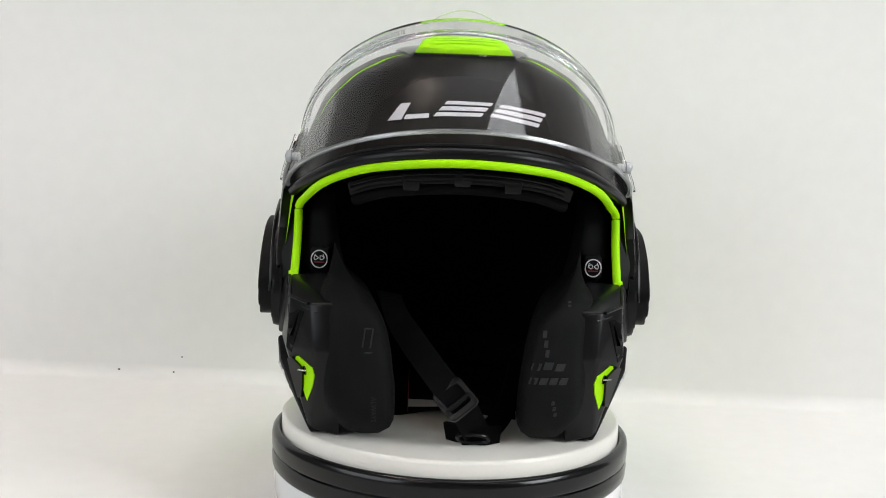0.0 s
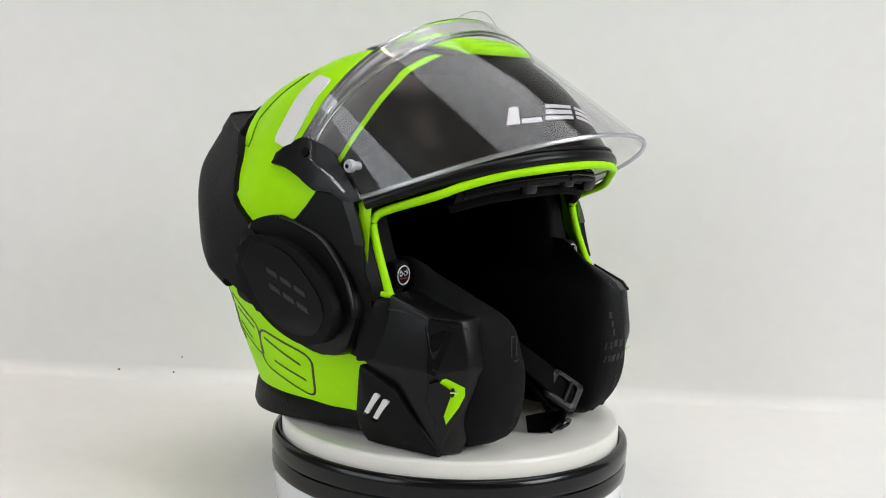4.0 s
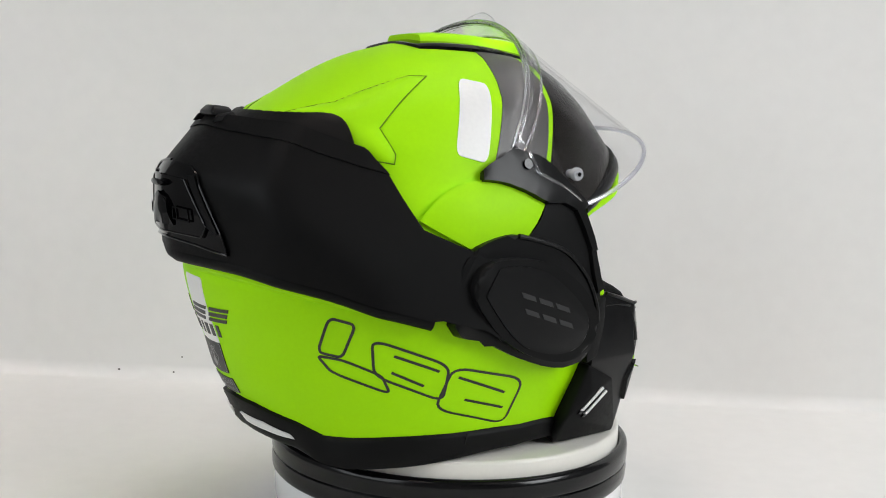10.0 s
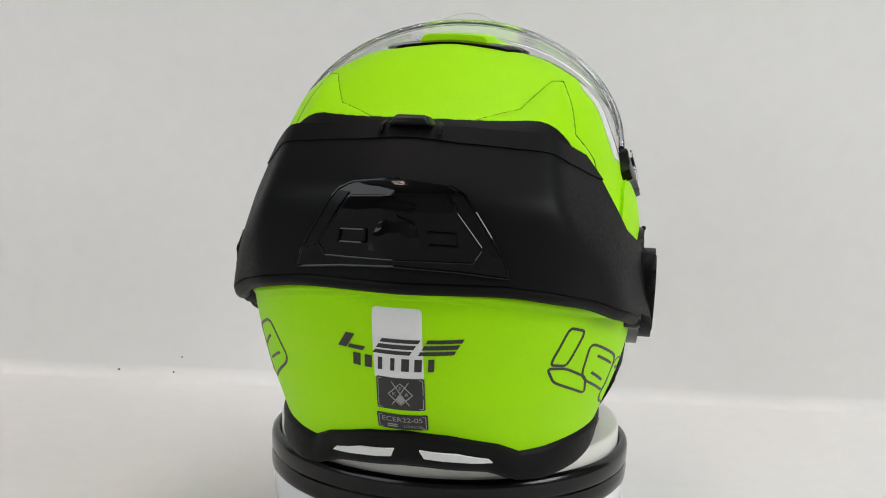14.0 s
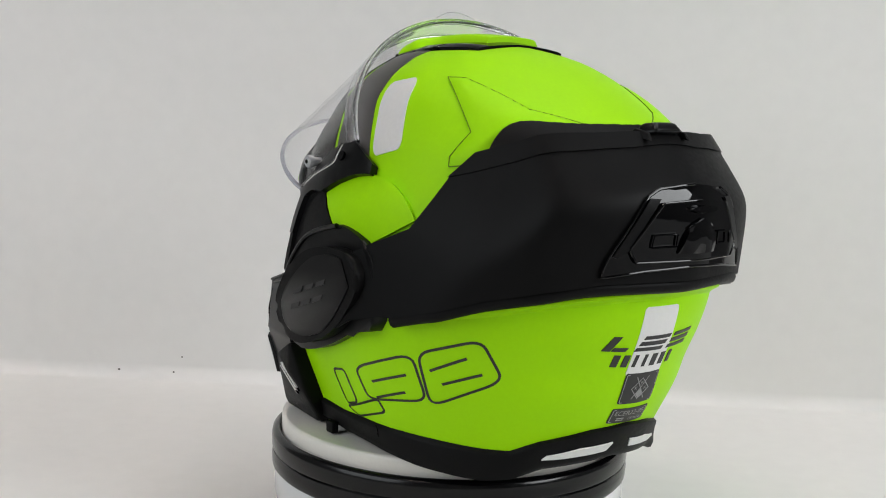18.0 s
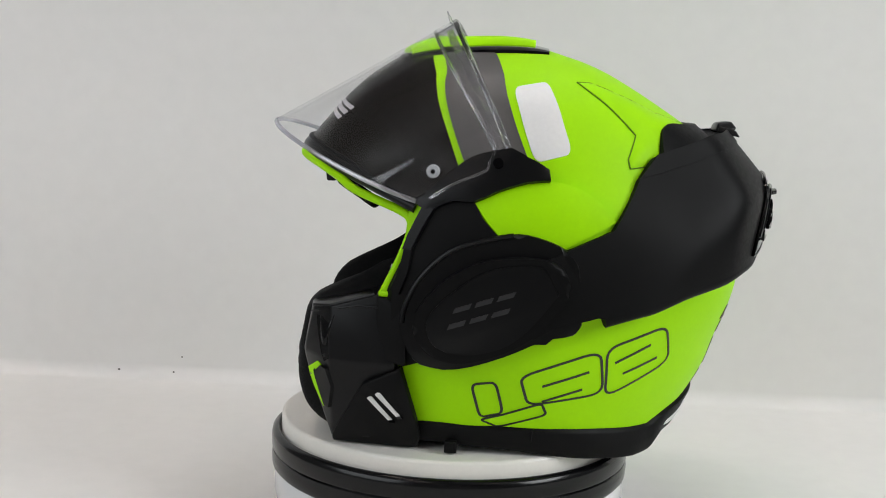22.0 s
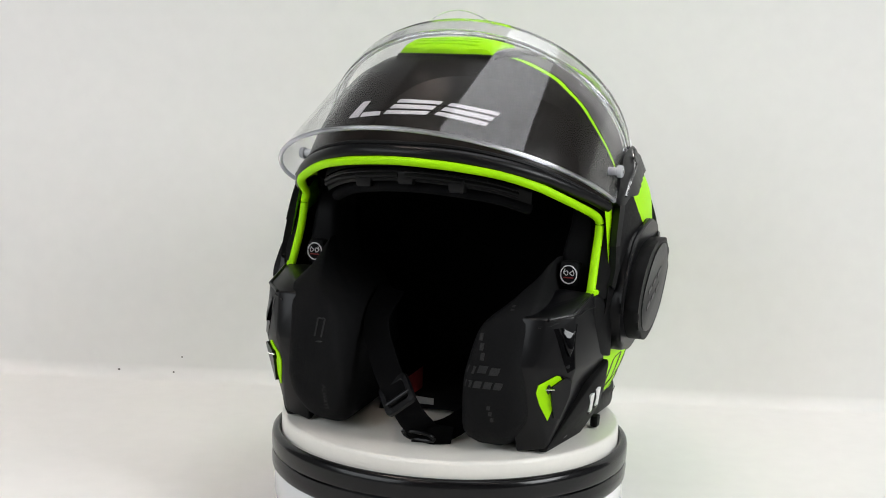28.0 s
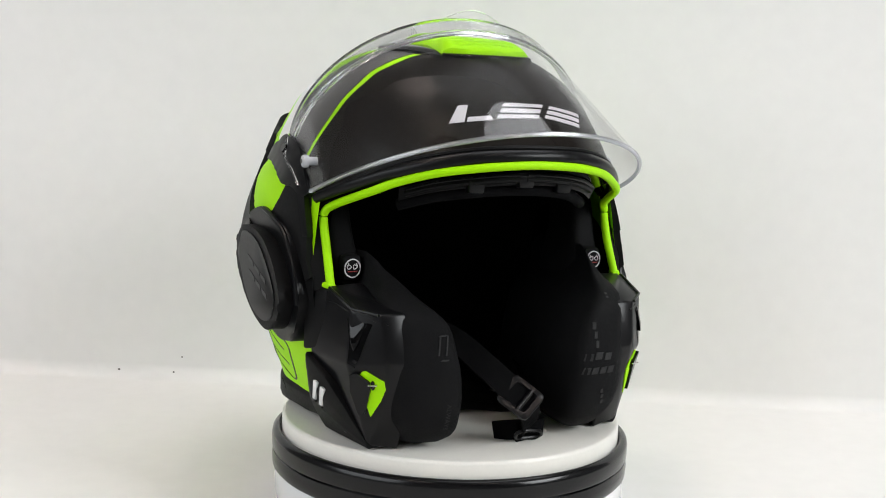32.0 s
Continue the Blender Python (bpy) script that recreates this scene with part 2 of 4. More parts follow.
def slab(outline, x_out, x_in, side=1, bevel=0.0015, lean=0.0, lean_y=0.0, dome=0.0, segments=2):
    """A plate seen from the side: outline of (y, z) in mm, from x_in to x_out; lean tips its face with height, lean_y with y."""
    pts = np.array(outline, float) / 1000
    c = pts.mean(0)
    bm = bmesh.new()

    def xo(q):
        return x_out + lean * (q[1] - c[1]) + lean_y * (q[0] - c[0])
    top = [bm.verts.new((side * xo(q), q[0], q[1])) for q in pts]
    low = [bm.verts.new((side * x_in, q[0], q[1])) for q in pts]
    face = bm.faces.new(top)
    bm.faces.new(low[::-1])
    for i in range(len(pts)):
        j = (i + 1) % len(pts)
        bm.faces.new((top[i], low[i], low[j], top[j]))
    if dome:
        made = bmesh.ops.poke(bm, faces=[face])
        made["verts"][0].co.x += side * dome
    if bevel:
        edges = [e for e in bm.edges if e.verts[0] in top and e.verts[1] in top]
        bmesh.ops.bevel(bm, geom=edges, offset=bevel, segments=segments, profile=0.6, affect="EDGES", clamp_overlap=True)
    return bm


def lathe(profile, sides=96):
    """A turned part: rows of (radius, height) in metres."""
    bm = bmesh.new()
    rings = []
    for r, z in profile:
        if r < 1e-6:
            rings.append([bm.verts.new((0, 0, z))])
        else:
            rings.append([bm.verts.new((r * math.cos(2 * math.pi * k / sides), r * math.sin(2 * math.pi * k / sides), z)) for k in range(sides)])
    for a, b in zip(rings, rings[1:]):
        for k in range(sides):
            q = [a[k % len(a)], a[(k + 1) % len(a)], b[(k + 1) % len(b)], b[k % len(b)]]
            q = list(dict.fromkeys(q))
            if len(q) > 2:
                bm.faces.new(q)
    return bm


def mirror_pairs(pairs, side):
    return [(side * a, e) for a, e in pairs]


# ---- the place: a white sheet on a table, swept up behind, in a plain room ----
SWEEP = 0.014


def fold(x, z):
    """The sheet hangs with faint waves and one soft crease."""
    crease = math.exp(-((x + 0.405 + 0.04 * (z - 0.15)) / 0.011) ** 2) * math.exp(-((z - 0.10) / 0.05) ** 2)
    return 0.004 * noise.noise((x * 2, z * 2, 3.1)) - 0.004 * crease * (1 if x > -0.405 else 0.4)


def backdrop():
    bm = bmesh.new()
    prof = [(-0.42, 0.0), (-0.2, 0.0), (0.0, 0.0), (0.15, 0.0), (0.2925 - SWEEP, 0.0)]
    prof += [(0.2925 - SWEEP + SWEEP * math.sin(a), SWEEP - SWEEP * math.cos(a)) for a in (radians(7.5 * k) for k in range(1, 13))]
    prof += [(0.2925, z) for z in (0.07, 0.1, 0.15, 0.2, 0.25, 0.3, 0.38, 0.46)]
    xs = np.linspace(-0.75, 0.75, 121)
    rows = []
    for y, z in prof:
        rows.append([bm.verts.new((x, y - 0.027 * x + fold(x, z) * min(z / 0.06, 1), z)) for x in xs])
    for a, b in zip(rows, rows[1:]):
        for i in range(len(xs) - 1):
            bm.faces.new((a[i], a[i + 1], b[i + 1], b[i]))
    ob = finish("backdrop", bm, PAPER, angle=60)
    return tagged(ob, "white paper sheet swept from the table up the wall", "backdrop", kind="structure")


def room():
    # Unseen surfaces; the south wall serves as an added reflector behind the camera.
    for name, lo, hi in (("floor", (-2.5, -3.2, -0.80), (2.5, 1.4, -0.75)), ("wall_north", (-2.5, 1.4, -0.75), (2.5, 1.5, 2.0)),
                         ("wall_south", (-2.5, -3.3, -0.75), (2.5, -3.2, 2.0)), ("wall_west", (-2.6, -3.2, -0.75), (-2.5, 1.4, 2.0)),
                         ("wall_east", (2.5, -3.2, -0.75), (2.6, 1.4, 2.0)), ("ceiling", (-2.5, -3.2, 2.0), (2.5, 1.4, 2.1))):
        bm = bmesh.new()
        bmesh.ops.create_cube(bm, size=1, matrix=Matrix.LocRotScale([(a + b) / 2 for a, b in zip(lo, hi)], None, [b - a for a, b in zip(lo, hi)]))
        tagged(finish(name, bm, BOUNCE_WALL if name == "wall_south" else WALL, smooth_faces=False), "plain unseen room surface that bounces light", name.split("_")[0], kind="structure")


def table():
    top = tagged(new("table"), "grey table under the white paper sheet", "table")
    bm = bmesh.new()
    bmesh.ops.create_cube(bm, size=1, matrix=Matrix.LocRotScale((0, -0.72, -0.0205), None, (2.6, 2.1, 0.04)))
    bmesh.ops.bevel(bm, geom=bm.edges[:], offset=0.004, segments=2, affect="EDGES")
    part("tabletop", bm, WALL, top)
    for x in (-1.2, 1.2):
        for y in (-1.68, 0.24):
            bm = bmesh.new()
            bmesh.ops.create_cube(bm, size=1, matrix=Matrix.LocRotScale((x, y, -0.395), None, (0.06, 0.06, 0.71)))
            part("leg", bm, WALL, top)


def lint():
    for x, y, z, s in ((-0.327, 0.2943, 0.0068, 0.0013), (-0.2727, 0.2926, 0.0065, 0.0011), (-0.2649, 0.2988, 0.0215, 0.0010), (0.292, -0.105, 0.0, 0.0010), (-0.43, 0.02, 0.0, 0.0012), (-0.45, -0.05, 0.0, 0.0014)):
        bm = bmesh.new()
        bmesh.ops.create_icosphere(bm, subdivisions=1, radius=s)
        for v in bm.verts:
            v.co = Vector((v.co.x * 1.2, v.co.y * 0.5, v.co.z * 0.8)) + Vector((random.random(), random.random(), random.random())) * s * 0.4
        ob = finish("lint_speck", bm, SPECK)
        if y > 0.2925 - SWEEP:
            y = 0.2925 - SWEEP - 0.027 * x + math.sqrt(SWEEP ** 2 - max(SWEEP - z, 0) ** 2) - 0.0006
        ob.location = (x, y, z + s * 0.3)
        tagged(ob, "tiny dark speck of lint on the white sheet", "lint", group="specks on the sheet")


def turntable():
    t = tagged(new("turntable"), "round white display turntable with a black rubber ring", "turntable")
    part("base", lathe([(0, 0.0005), (0.119, 0.0005), (0.1235, 0.003), (0.1245, 0.008), (0.1245, 0.022), (0.1235, 0.0242), (0.121, 0.0245), (0, 0.0245)]), FROST, t, "translucent white plastic base")
    part("ring", lathe([(0.1195, 0.0245), (0.1245, 0.0245), (0.1262, 0.0265), (0.1266, 0.0325), (0.1260, 0.0362), (0.1252, 0.0368), (0.1258, 0.0375), (0.1266, 0.039),
                        (0.1268, 0.0465), (0.1262, 0.0495), (0.1245, 0.0512), (0.1225, 0.0516), (0.1212, 0.0508), (0.1207, 0.049), (0.1207, 0.03)], 128), RING_BLACK, t, "gloss black rubber ring")
    disc = part("disc", lathe([(0, 0.0247), (0.1195, 0.0247), (0.1199, 0.030), (0.1199, 0.0592), (0.1196, 0.0608), (0.1187, 0.0617), (0.1175, DISC_TOP), (0, DISC_TOP)], 128), DISC_WHITE, t, "milky white plastic disc")
    return disc


def louvre_light(x, y, turn):
    """A ceiling light with glowing tubes behind dark slats."""
    top = tagged(new("ceiling_light"), "louvred fluorescent ceiling light with dark slats", "ceiling light", group="louvred ceiling lights")
    for k in (-1, 1):
        part("side_panel", block((k * 0.195, 0, -0.02), (0.01, 0.46, 0.06)), SATIN, top)
        part("end_panel", block((0, k * 0.225, -0.02), (0.38, 0.01, 0.06)), SATIN, top)
        part("tube", tube([(k * 0.09, -0.21, 0.0), (k * 0.09, 0.21, 0.0)], 0.084, 16, 0.4), TUBE_GLOW, top)
    part("back", block((0, 0, 0.035), (0.40, 0.46, 0.01)), SATIN, top)
    for i in range(12):
        part("slat", block((0, -0.203 + 0.037 * i, -0.045), (0.38, 0.014, 0.016)), SATIN, top)
    for i in range(5):
        part("cross_slat", block((-0.13 + 0.065 * i, 0, -0.047), (0.013, 0.44, 0.010)), SATIN, top)
    top.matrix_world = Matrix.Translation((x, y, 1.955)) @ Matrix.Rotation(radians(turn), 4, "Z")


def block(where, size):
    bm = bmesh.new()
    bmesh.ops.create_cube(bm, size=1, matrix=Matrix.LocRotScale(where, None, size))
    return bm


for where in ((-0.56, 0.08, 98), (-0.64, -1.30, 98), (0.84, -1.48, 92)):
    louvre_light(*where)
backdrop()
room()
table()
lint()
stand_disc = turntable()


# ---- the helmet: one thing, in parts ----
helmet = tagged(new("motorcycle_helmet"), "lime and black motorcycle helmet, chin bar flipped back, visor up", "helmet")
MM = 0.001


def edge_turn(rise):
    """The turn at which the outer shell ends beside the face opening, by rise below the brow."""
    return np.interp(rise, [-60, -45, -34, -25, -8, 12, 15.4], [58, 56, 52, 56, 60, 60, 58])


BROW_EDGE = [(0, 23.3), (8, 23.1), (16.1, 22.7), (25.7, 21.9), (35.4, 20.0), (43, 17.6), (50, 14.5), (60, 12)]


def opening(turn, rise):
    """Whether a direction goes out through the face opening."""
    turn = abs(turn)
    brow = np.interp(turn, [0, 11, 22, 34, 44, 52, 62], [27.0, 26.9, 26.2, 24.6, 22.0, 19.4, 16.3])
    return turn < 60 and rise < brow + 0.8 if rise > 12 else turn < edge_turn(rise)


def shell_mesh(lift, rises, turns):
    """A smooth grid over the shell, left open at the face."""
    bm = bmesh.new()
    n, k = len(turns), len(rises)
    T, E = np.meshgrid(turns, rises, indexing="ij")
    p = SHELL.point(ways(np.stack([T, E], -1)), lift)
    verts = [[bm.verts.new(p[i, j]) for j in range(k)] for i in range(n)]
    for i in range(n):
        i2 = (i + 1) % n
        for j in range(k - 1):
            if not opening((turns[i] + 1.0 + 180) % 360 - 180, (rises[j] + rises[j + 1]) / 2):
                bm.faces.new((verts[i][j], verts[i2][j], verts[i2][j + 1], verts[i][j + 1]))
    bmesh.ops.remove_doubles(bm, verts=bm.verts[:], dist=1e-6)
    bmesh.ops.delete(bm, geom=[v for v in bm.verts if not v.link_faces], context="VERTS")
    return bm


def hull(points, side=1, bevel=0.0015, segments=2):
    """A solid, rounded block round a few corner points (mm)."""
    bm = bmesh.new()
    for x, y, z in points:
        bm.verts.new((side * x * MM, y * MM, z * MM))
    bmesh.ops.convex_hull(bm, input=bm.verts[:])
    bmesh.ops.delete(bm, geom=[v for v in bm.verts if not v.link_faces], context="VERTS")
    bmesh.ops.dissolve_limit(bm, angle_limit=radians(3), verts=bm.verts[:], edges=bm.edges[:])
    if bevel:
        bmesh.ops.bevel(bm, geom=bm.edges[:], offset=bevel, segments=segments, profile=0.5, affect="EDGES", clamp_overlap=True)
    return bm


def drape(points, side, tree, way, lift, thick=0.0008):
    """A thin plate laid on a block: points (mm) are carried along way until they meet it."""
    bm = bmesh.new()
    w = Vector((side * way[0], way[1], way[2])).normalized()
    top, low = [], []
    for x, y, z in points:
        a = Vector((side * x * MM, y * MM, z * MM))
        hit = tree.ray_cast(a - w * 0.05, w)[0] or a
        top.append(bm.verts.new(hit - w * lift))
        low.append(bm.verts.new(hit - w * (lift - thick)))
    bm.faces.new(top)
    for i in range(len(top)):
        j = (i + 1) % len(top)
        bm.faces.new((top[i], low[i], low[j], top[j]))
    return bm


def lifted(points, side, tree, lift):
    """Points (mm) set on the nearest place of a block, lifted off it."""
    out = []
    for x, y, z in points:
        c, n, _, _ = tree.find_nearest(Vector((side * x * MM, y * MM, z * MM)))
        out.append(np.array(c + n * lift))
    return out


def band(a, b, thick=0.0):
    """A strip of surface between two lines of as many points."""
    bm = bmesh.new()
    va, vb = [bm.verts.new(q) for q in a], [bm.verts.new(q) for q in b]
    for i in range(len(va) - 1):
        bm.faces.new((va[i], va[i + 1], vb[i + 1], vb[i]))
    return bm


def along(points, count):
    """Evenly spaced points along a line."""
    p = np.array(points, float)
    s = np.concatenate([[0], np.cumsum(np.linalg.norm(np.diff(p, axis=0), axis=1))])
    q = np.linspace(0, s[-1], count)
    return np.stack([np.interp(q, s, p[:, k]) for k in range(p.shape[1])], 1)


def straight(pairs, side, step=5):
    """Directions along straight lines over the form between a few (turn, rise)."""
    d = ways(mirror_pairs(pairs, side))
    return unit(np.concatenate([along(d[k:k + 2], step + 1)[:-1] for k in range(len(d) - 1)] + [d[-1:]]))


def decal_ways(form, centre, points):
    """Directions of a flat figure (mm, x to the right as one faces it, y up) laid on a form round a centre (turn, rise)."""
    c = ways([centre])[0]
    r = unit(np.cross([0, 0, 1], c))
    u = np.cross(c, r)
    d = float(form.radius(c[None])[0])
    q = np.array(points, float) * MM / d
    return unit(c + q[:, :1] * r + q[:, 1:] * u)


def text_mesh(words, height, form, centre, at, lift):
    """Words in the built-in font, laid on a form."""
    cu = bpy.data.curves.new("words", "FONT")
    cu.body, cu.size, cu.align_x, cu.align_y = words, height * 1.35, "CENTER", "CENTER"
    ob = bpy.data.objects.new("words", cu)
    scene.collection.objects.link(ob)
    me = bpy.data.meshes.new_from_object(ob.evaluated_get(bpy.context.evaluated_depsgraph_get()))
    bpy.data.objects.remove(ob)
    bpy.data.curves.remove(cu)
    bm = bmesh.new()
    bm.from_mesh(me)
    bpy.data.meshes.remove(me)
    q = np.array([(v.co.x + at[0], v.co.y + at[1]) for v in bm.verts])
    p = form.point(decal_ways(form, centre, q), lift) if form else np.column_stack([q, 0 * q[:, 0]])
    for v, c in zip(bm.verts, p):
        v.co = c
    return bm


def top_height(x, y):
    """The height of the crown over a point of the plan."""
    lo, hi = np.full(x.shape, 0.15), np.full(x.shape, 0.2589)
    for _ in range(26):
        m = (lo + hi) / 2
        inside = SHELL.value(np.stack([x, y, m], -1)) < 0
        lo, hi = np.where(inside, m, lo), np.where(inside, hi, m)
    return lo


def crown_piece(stations, rows, lift, flat=1.0, sweep=0.0):
    """A raised piece over the crown: rows of y, half width, height above the shell (mm), with a swelling section."""
    width, height = smooth(rows, 1), smooth(rows, 2)
    ys = np.linspace(rows[0][0], rows[-1][0], stations)
    ts = np.linspace(-1, 1, 25)
    Y, T = np.meshgrid(ys, ts, indexing="ij")
    X = width(Y) * T
    H = height(Y)
    Y = Y + sweep * T ** 2 * np.clip((10 - Y) / 50, 0, 1)
    base = top_height(X * MM * flat, Y * MM)
    Z = base + lift + H * MM * (1 - np.abs(T) ** 16)
    return Y, T, X, Z, base


def sheet_from(X, Y, Z, low):
    bm = bmesh.new()
    n, k = X.shape
    v = [[bm.verts.new((X[i, j] * MM, Y[i, j] * MM, Z[i, j])) for j in range(k)] for i in range(n)]
    for i in range(n - 1):
        for j in range(k - 1):
            bm.faces.new((v[i][j], v[i + 1][j], v[i + 1][j + 1], v[i][j + 1]))
    rim = [e for e in bm.edges if len(e.link_faces) == 1]
    for g in bmesh.ops.extrude_edge_only(bm, edges=rim)["geom"]:
        if isinstance(g, bmesh.types.BMVert):
            g.co.z -= low
    return bm


def soft_corners(points, cut=0.22, steps=5):
    """An outline with its corners rounded off."""
    p, out = np.array(points, float), []
    for i in range(len(p)):
        a, b, c = p[i - 1], p[i], p[(i + 1) % len(p)]
        u, w = b + (a - b) * cut, b + (c - b) * cut
        for k in range(steps + 1):
            t = k / steps
            out.append((1 - t) ** 2 * u + 2 * t * (1 - t) * b + t * t * w)
        out += [w + (p[(i + 1) % len(p)] + (b - p[(i + 1) % len(p)]) * cut - w) * t for t in (0.25, 0.5, 0.75)]
    return np.array(out)


# shell and lining
TURNS = list(np.arange(-180, 180, 2.0))
RISES = list(np.concatenate([np.arange(-44, 84, 2.0), [84, 86, 88, 89.9]]))
part("outer_shell", shell_mesh(0, RISES, TURNS), LIME, helmet, "fluorescent lime outer shell")
part("inner_lining", shell_mesh(-0.014, RISES, TURNS), FABRIC, helmet, "black fabric inner lining")

# paint fields, films and seams
STRIPE_B = [(76.5, 24.5), (71.5, 33.0), (65.5, 41.8), (59, 50.5), (55, 55.8), (44, 61.8), (30, 66.0), (16, 68.3)]
STRIPE_F = [(73.2, 26.2), (67.8, 35.0), (61.3, 43.3), (53.8, 51.7), (49.8, 54.8), (39.2, 59.9), (25.5, 64.0), (14, 65.9)]
GREY_B = [(93.8, 30.6), (89.7, 39.1), (85.2, 48.5), (80.2, 59.6), (68, 70.0), (40, 77)]
BROW_LOW = [(61.8, 16.3), (52.1, 19.4), (44, 22), (34, 24.6), (22, 26.2), (11, 26.9)]
stripe = rounded(STRIPE_F, False, 3)
low = rounded(BROW_LOW, False, 3)
loop = [(-a, e) for a, e in stripe] + [(a, e) for a, e in stripe[::-1]] + [(70, 22)] + [(a, e) for a, e in low] + [(-a, e) for a, e in low[::-1]] + [(-70, 22)]
part("brow_panel", sheet(ways(loop), SHELL, 0.0006, 0.001, 0.004), BROW, helmet, "satin black brow panel")
WHITE = [(102.0, 54.0), (107.2, 32.0), (96.6, 30.2), (89.2, 52.2)]
WHITE_B = [(101.8, 54.0), (107.4, 32.9), (95.6, 30.6), (87.2, 51.6)]
SEAM = [(115.4, 54.7), (130.4, 36.8), (125.0, 30.4), (125.2, 27.9), (131, 28.1)]
SEAM_TOP = [(115.4, 54.7), (123.0, 55.0), (148.4, 43.9), (164.8, 38.9)]
FENDER = [(103.5, 6.8), (111, 10.4), (117.9, 13.9), (114.2, 18.8), (108.4, 23.0), (100.3, 25.3), (91.8, 25.5), (83.3, 22.8), (78.2, 19.1), (82, 14), (86, 9.8), (91, 9)]
for s in (-1, 1):
    a = [(s * t, e) for t, e in rounded(STRIPE_B, False, 3)]
    b = [(s * t, e) for t, e in rounded(GREY_B, False, 3)]
    part("grey_band", sheet(ways(a + b[::-1]), SHELL, 0.0005, 0.001), GREY, helmet, "dark grey painted band")
    part("reflective_patch", sheet(ways(soft_corners(mirror_pairs(WHITE if s < 0 else WHITE_B, s), 0.17)), SHELL, 0.0005, 0.0006), WHITE_FILM, helmet, "white reflective film patch")
    part("shell_seam", ribbon(straight(SEAM, s, 24), SHELL, 0.0004, 0.0008, False, 0.001), DARKLINE, helmet, "fine dark seam line")
    part("shell_seam", ribbon(straight(SEAM_TOP, s, 24), SHELL, 0.00026, 0.0006, False, 0.001), DARKLINE, helmet, "fine dark seam line")
    fin = [straight(SEAM, s, 24), straight([(131, 28.1), (150, 35.5), (164.8, 38.9)], s, 24)[1:], straight(SEAM_TOP, s, 24)[::-1][1:-1]]
    part("crown_fin", sheet(np.concatenate(fin), SHELL, 0.0002, 0.001, 0.004, bulge=0.0036), LIME, helmet, "lime raised fin panel")
    part("fender", sheet(ways(mirror_pairs(rounded(FENDER, True, 2, sharp=(0, 2, 8, 10)), s)), SHELL, 0.0022, 0.003, 0.004, bulge=0.001), LIME, helmet, "raised lime shell panel")

# face opening trim and brow seal
upper = SHELL.point(ways([(a, e) for a, e in BROW_EDGE[:6]]), -0.0015)
SIDE_TRIM = np.array([(103.5, -30, 152.5), (108, -23.5, 147), (108.6, -23.5, 140), (108.4, -29, 124), (109, -39, 102)]) * MM
half = np.concatenate([upper, SIDE_TRIM])
both = np.concatenate([half[::-1] * np.array([-1, 1, 1]), half[1:]])
part("opening_trim", tube(rounded(both, False, 5), 0.0029, 12, 0.95), LIME, helmet, "fluorescent lime edge trim round the face opening")
for s in (-1, 1):
    part("trim_foot", hull([(106, -42.5, 99.5), (112, -43, 99.5), (106, -41.5, 104), (112, -41.5, 104), (114.5, -31, 100), (110, -30, 100), (114.5, -31, 103), (110, -30, 103)], s, 0.0012), LIME, helmet, "lime foot of the edge trim")
lip = [(-a, e) for a, e in BROW_LOW] + [(a, e) for a, e in BROW_LOW[::-1]]
lip_path = SHELL.point(ways(rounded(lip, False, 5)), 0.0)
ends = np.clip((np.abs(lip_path[:, 0:1]) - 0.075) / 0.03, 0, 1)
part("brow_seal", tube(lip_path - np.array([0, 0, 0.0045]) * (1 - 0.65 * ends), 0.0058 - 0.0018 * ends[:, 0], 12, 0.9), SATIN, helmet, "black rubber brow seal")
part("brow_seal_bead", tube(lip_path + np.array([0, -0.001, 0.0012]), 0.0016, 8), MATT, helmet, "black rubber bead")

# side mechanism
POD_BASE = [(72, 135), (59, 141), (43, 144), (30, 141), (22, 140), (2, 133), (-16, 116), (-25, 99), (-27, 87), (-23, 73), (-14, 61), (9, 60), (37, 69), (61, 81), (78, 84), (83, 91), (80, 125)]
POD_OVAL = [(74, 118), (66, 128), (46, 130.5), (20, 126.5), (-2, 113.5), (-14, 99), (-18, 90), (-17, 81), (-8, 70), (9, 65.5), (32, 71), (52, 82), (66, 96), (74, 108)]
POD_FACE = [(59, 125.5), (45, 126.5), (24, 121.5), (5, 108.5), (-7, 96), (-10, 86), (-3.5, 74.5), (14, 71), (35, 76), (49, 86), (60, 99), (68, 110)]
PLATE = [(78.4, 18.7), (81.2, 14.3), (85.3, 10.2), (92, 9), (100, 5), (100, -14), (65.8, -24.7), (59.6, -26), (58, -16.5), (58.4, -8.4), (58.5, -5.7), (60.5, -2), (62.1, 2.6), (62.6, 4.5), (65.6, 16), (68.4, 17.8), (74.1, 19)]
MOUNT = [(99.8, 24.8), (99.5, 27.1), (98.2, 28.5), (88.3, 33.1), (81.0, 31.7), (75.2, 29.4), (68.4, 22.9), (62.9, 16.6), (65.3, 15.3), (68.4, 15.9), (72.9, 18.1), (78.6, 18.3), (85.3, 21.6), (93.3, 24.3)]
ARM = [(68.5, 16.4), (65.2, 16.5), (63.5, 12.2), (62.0, 8.4), (61.0, 4.6), (63.2, 4.6), (65.5, 10.3)]
LEG = [(63.4, 5.4), (61.3, 5.4), (61.1, 2.6), (60.2, -2), (58.7, -5.6), (60.8, -6.8), (62.8, -1.1)]
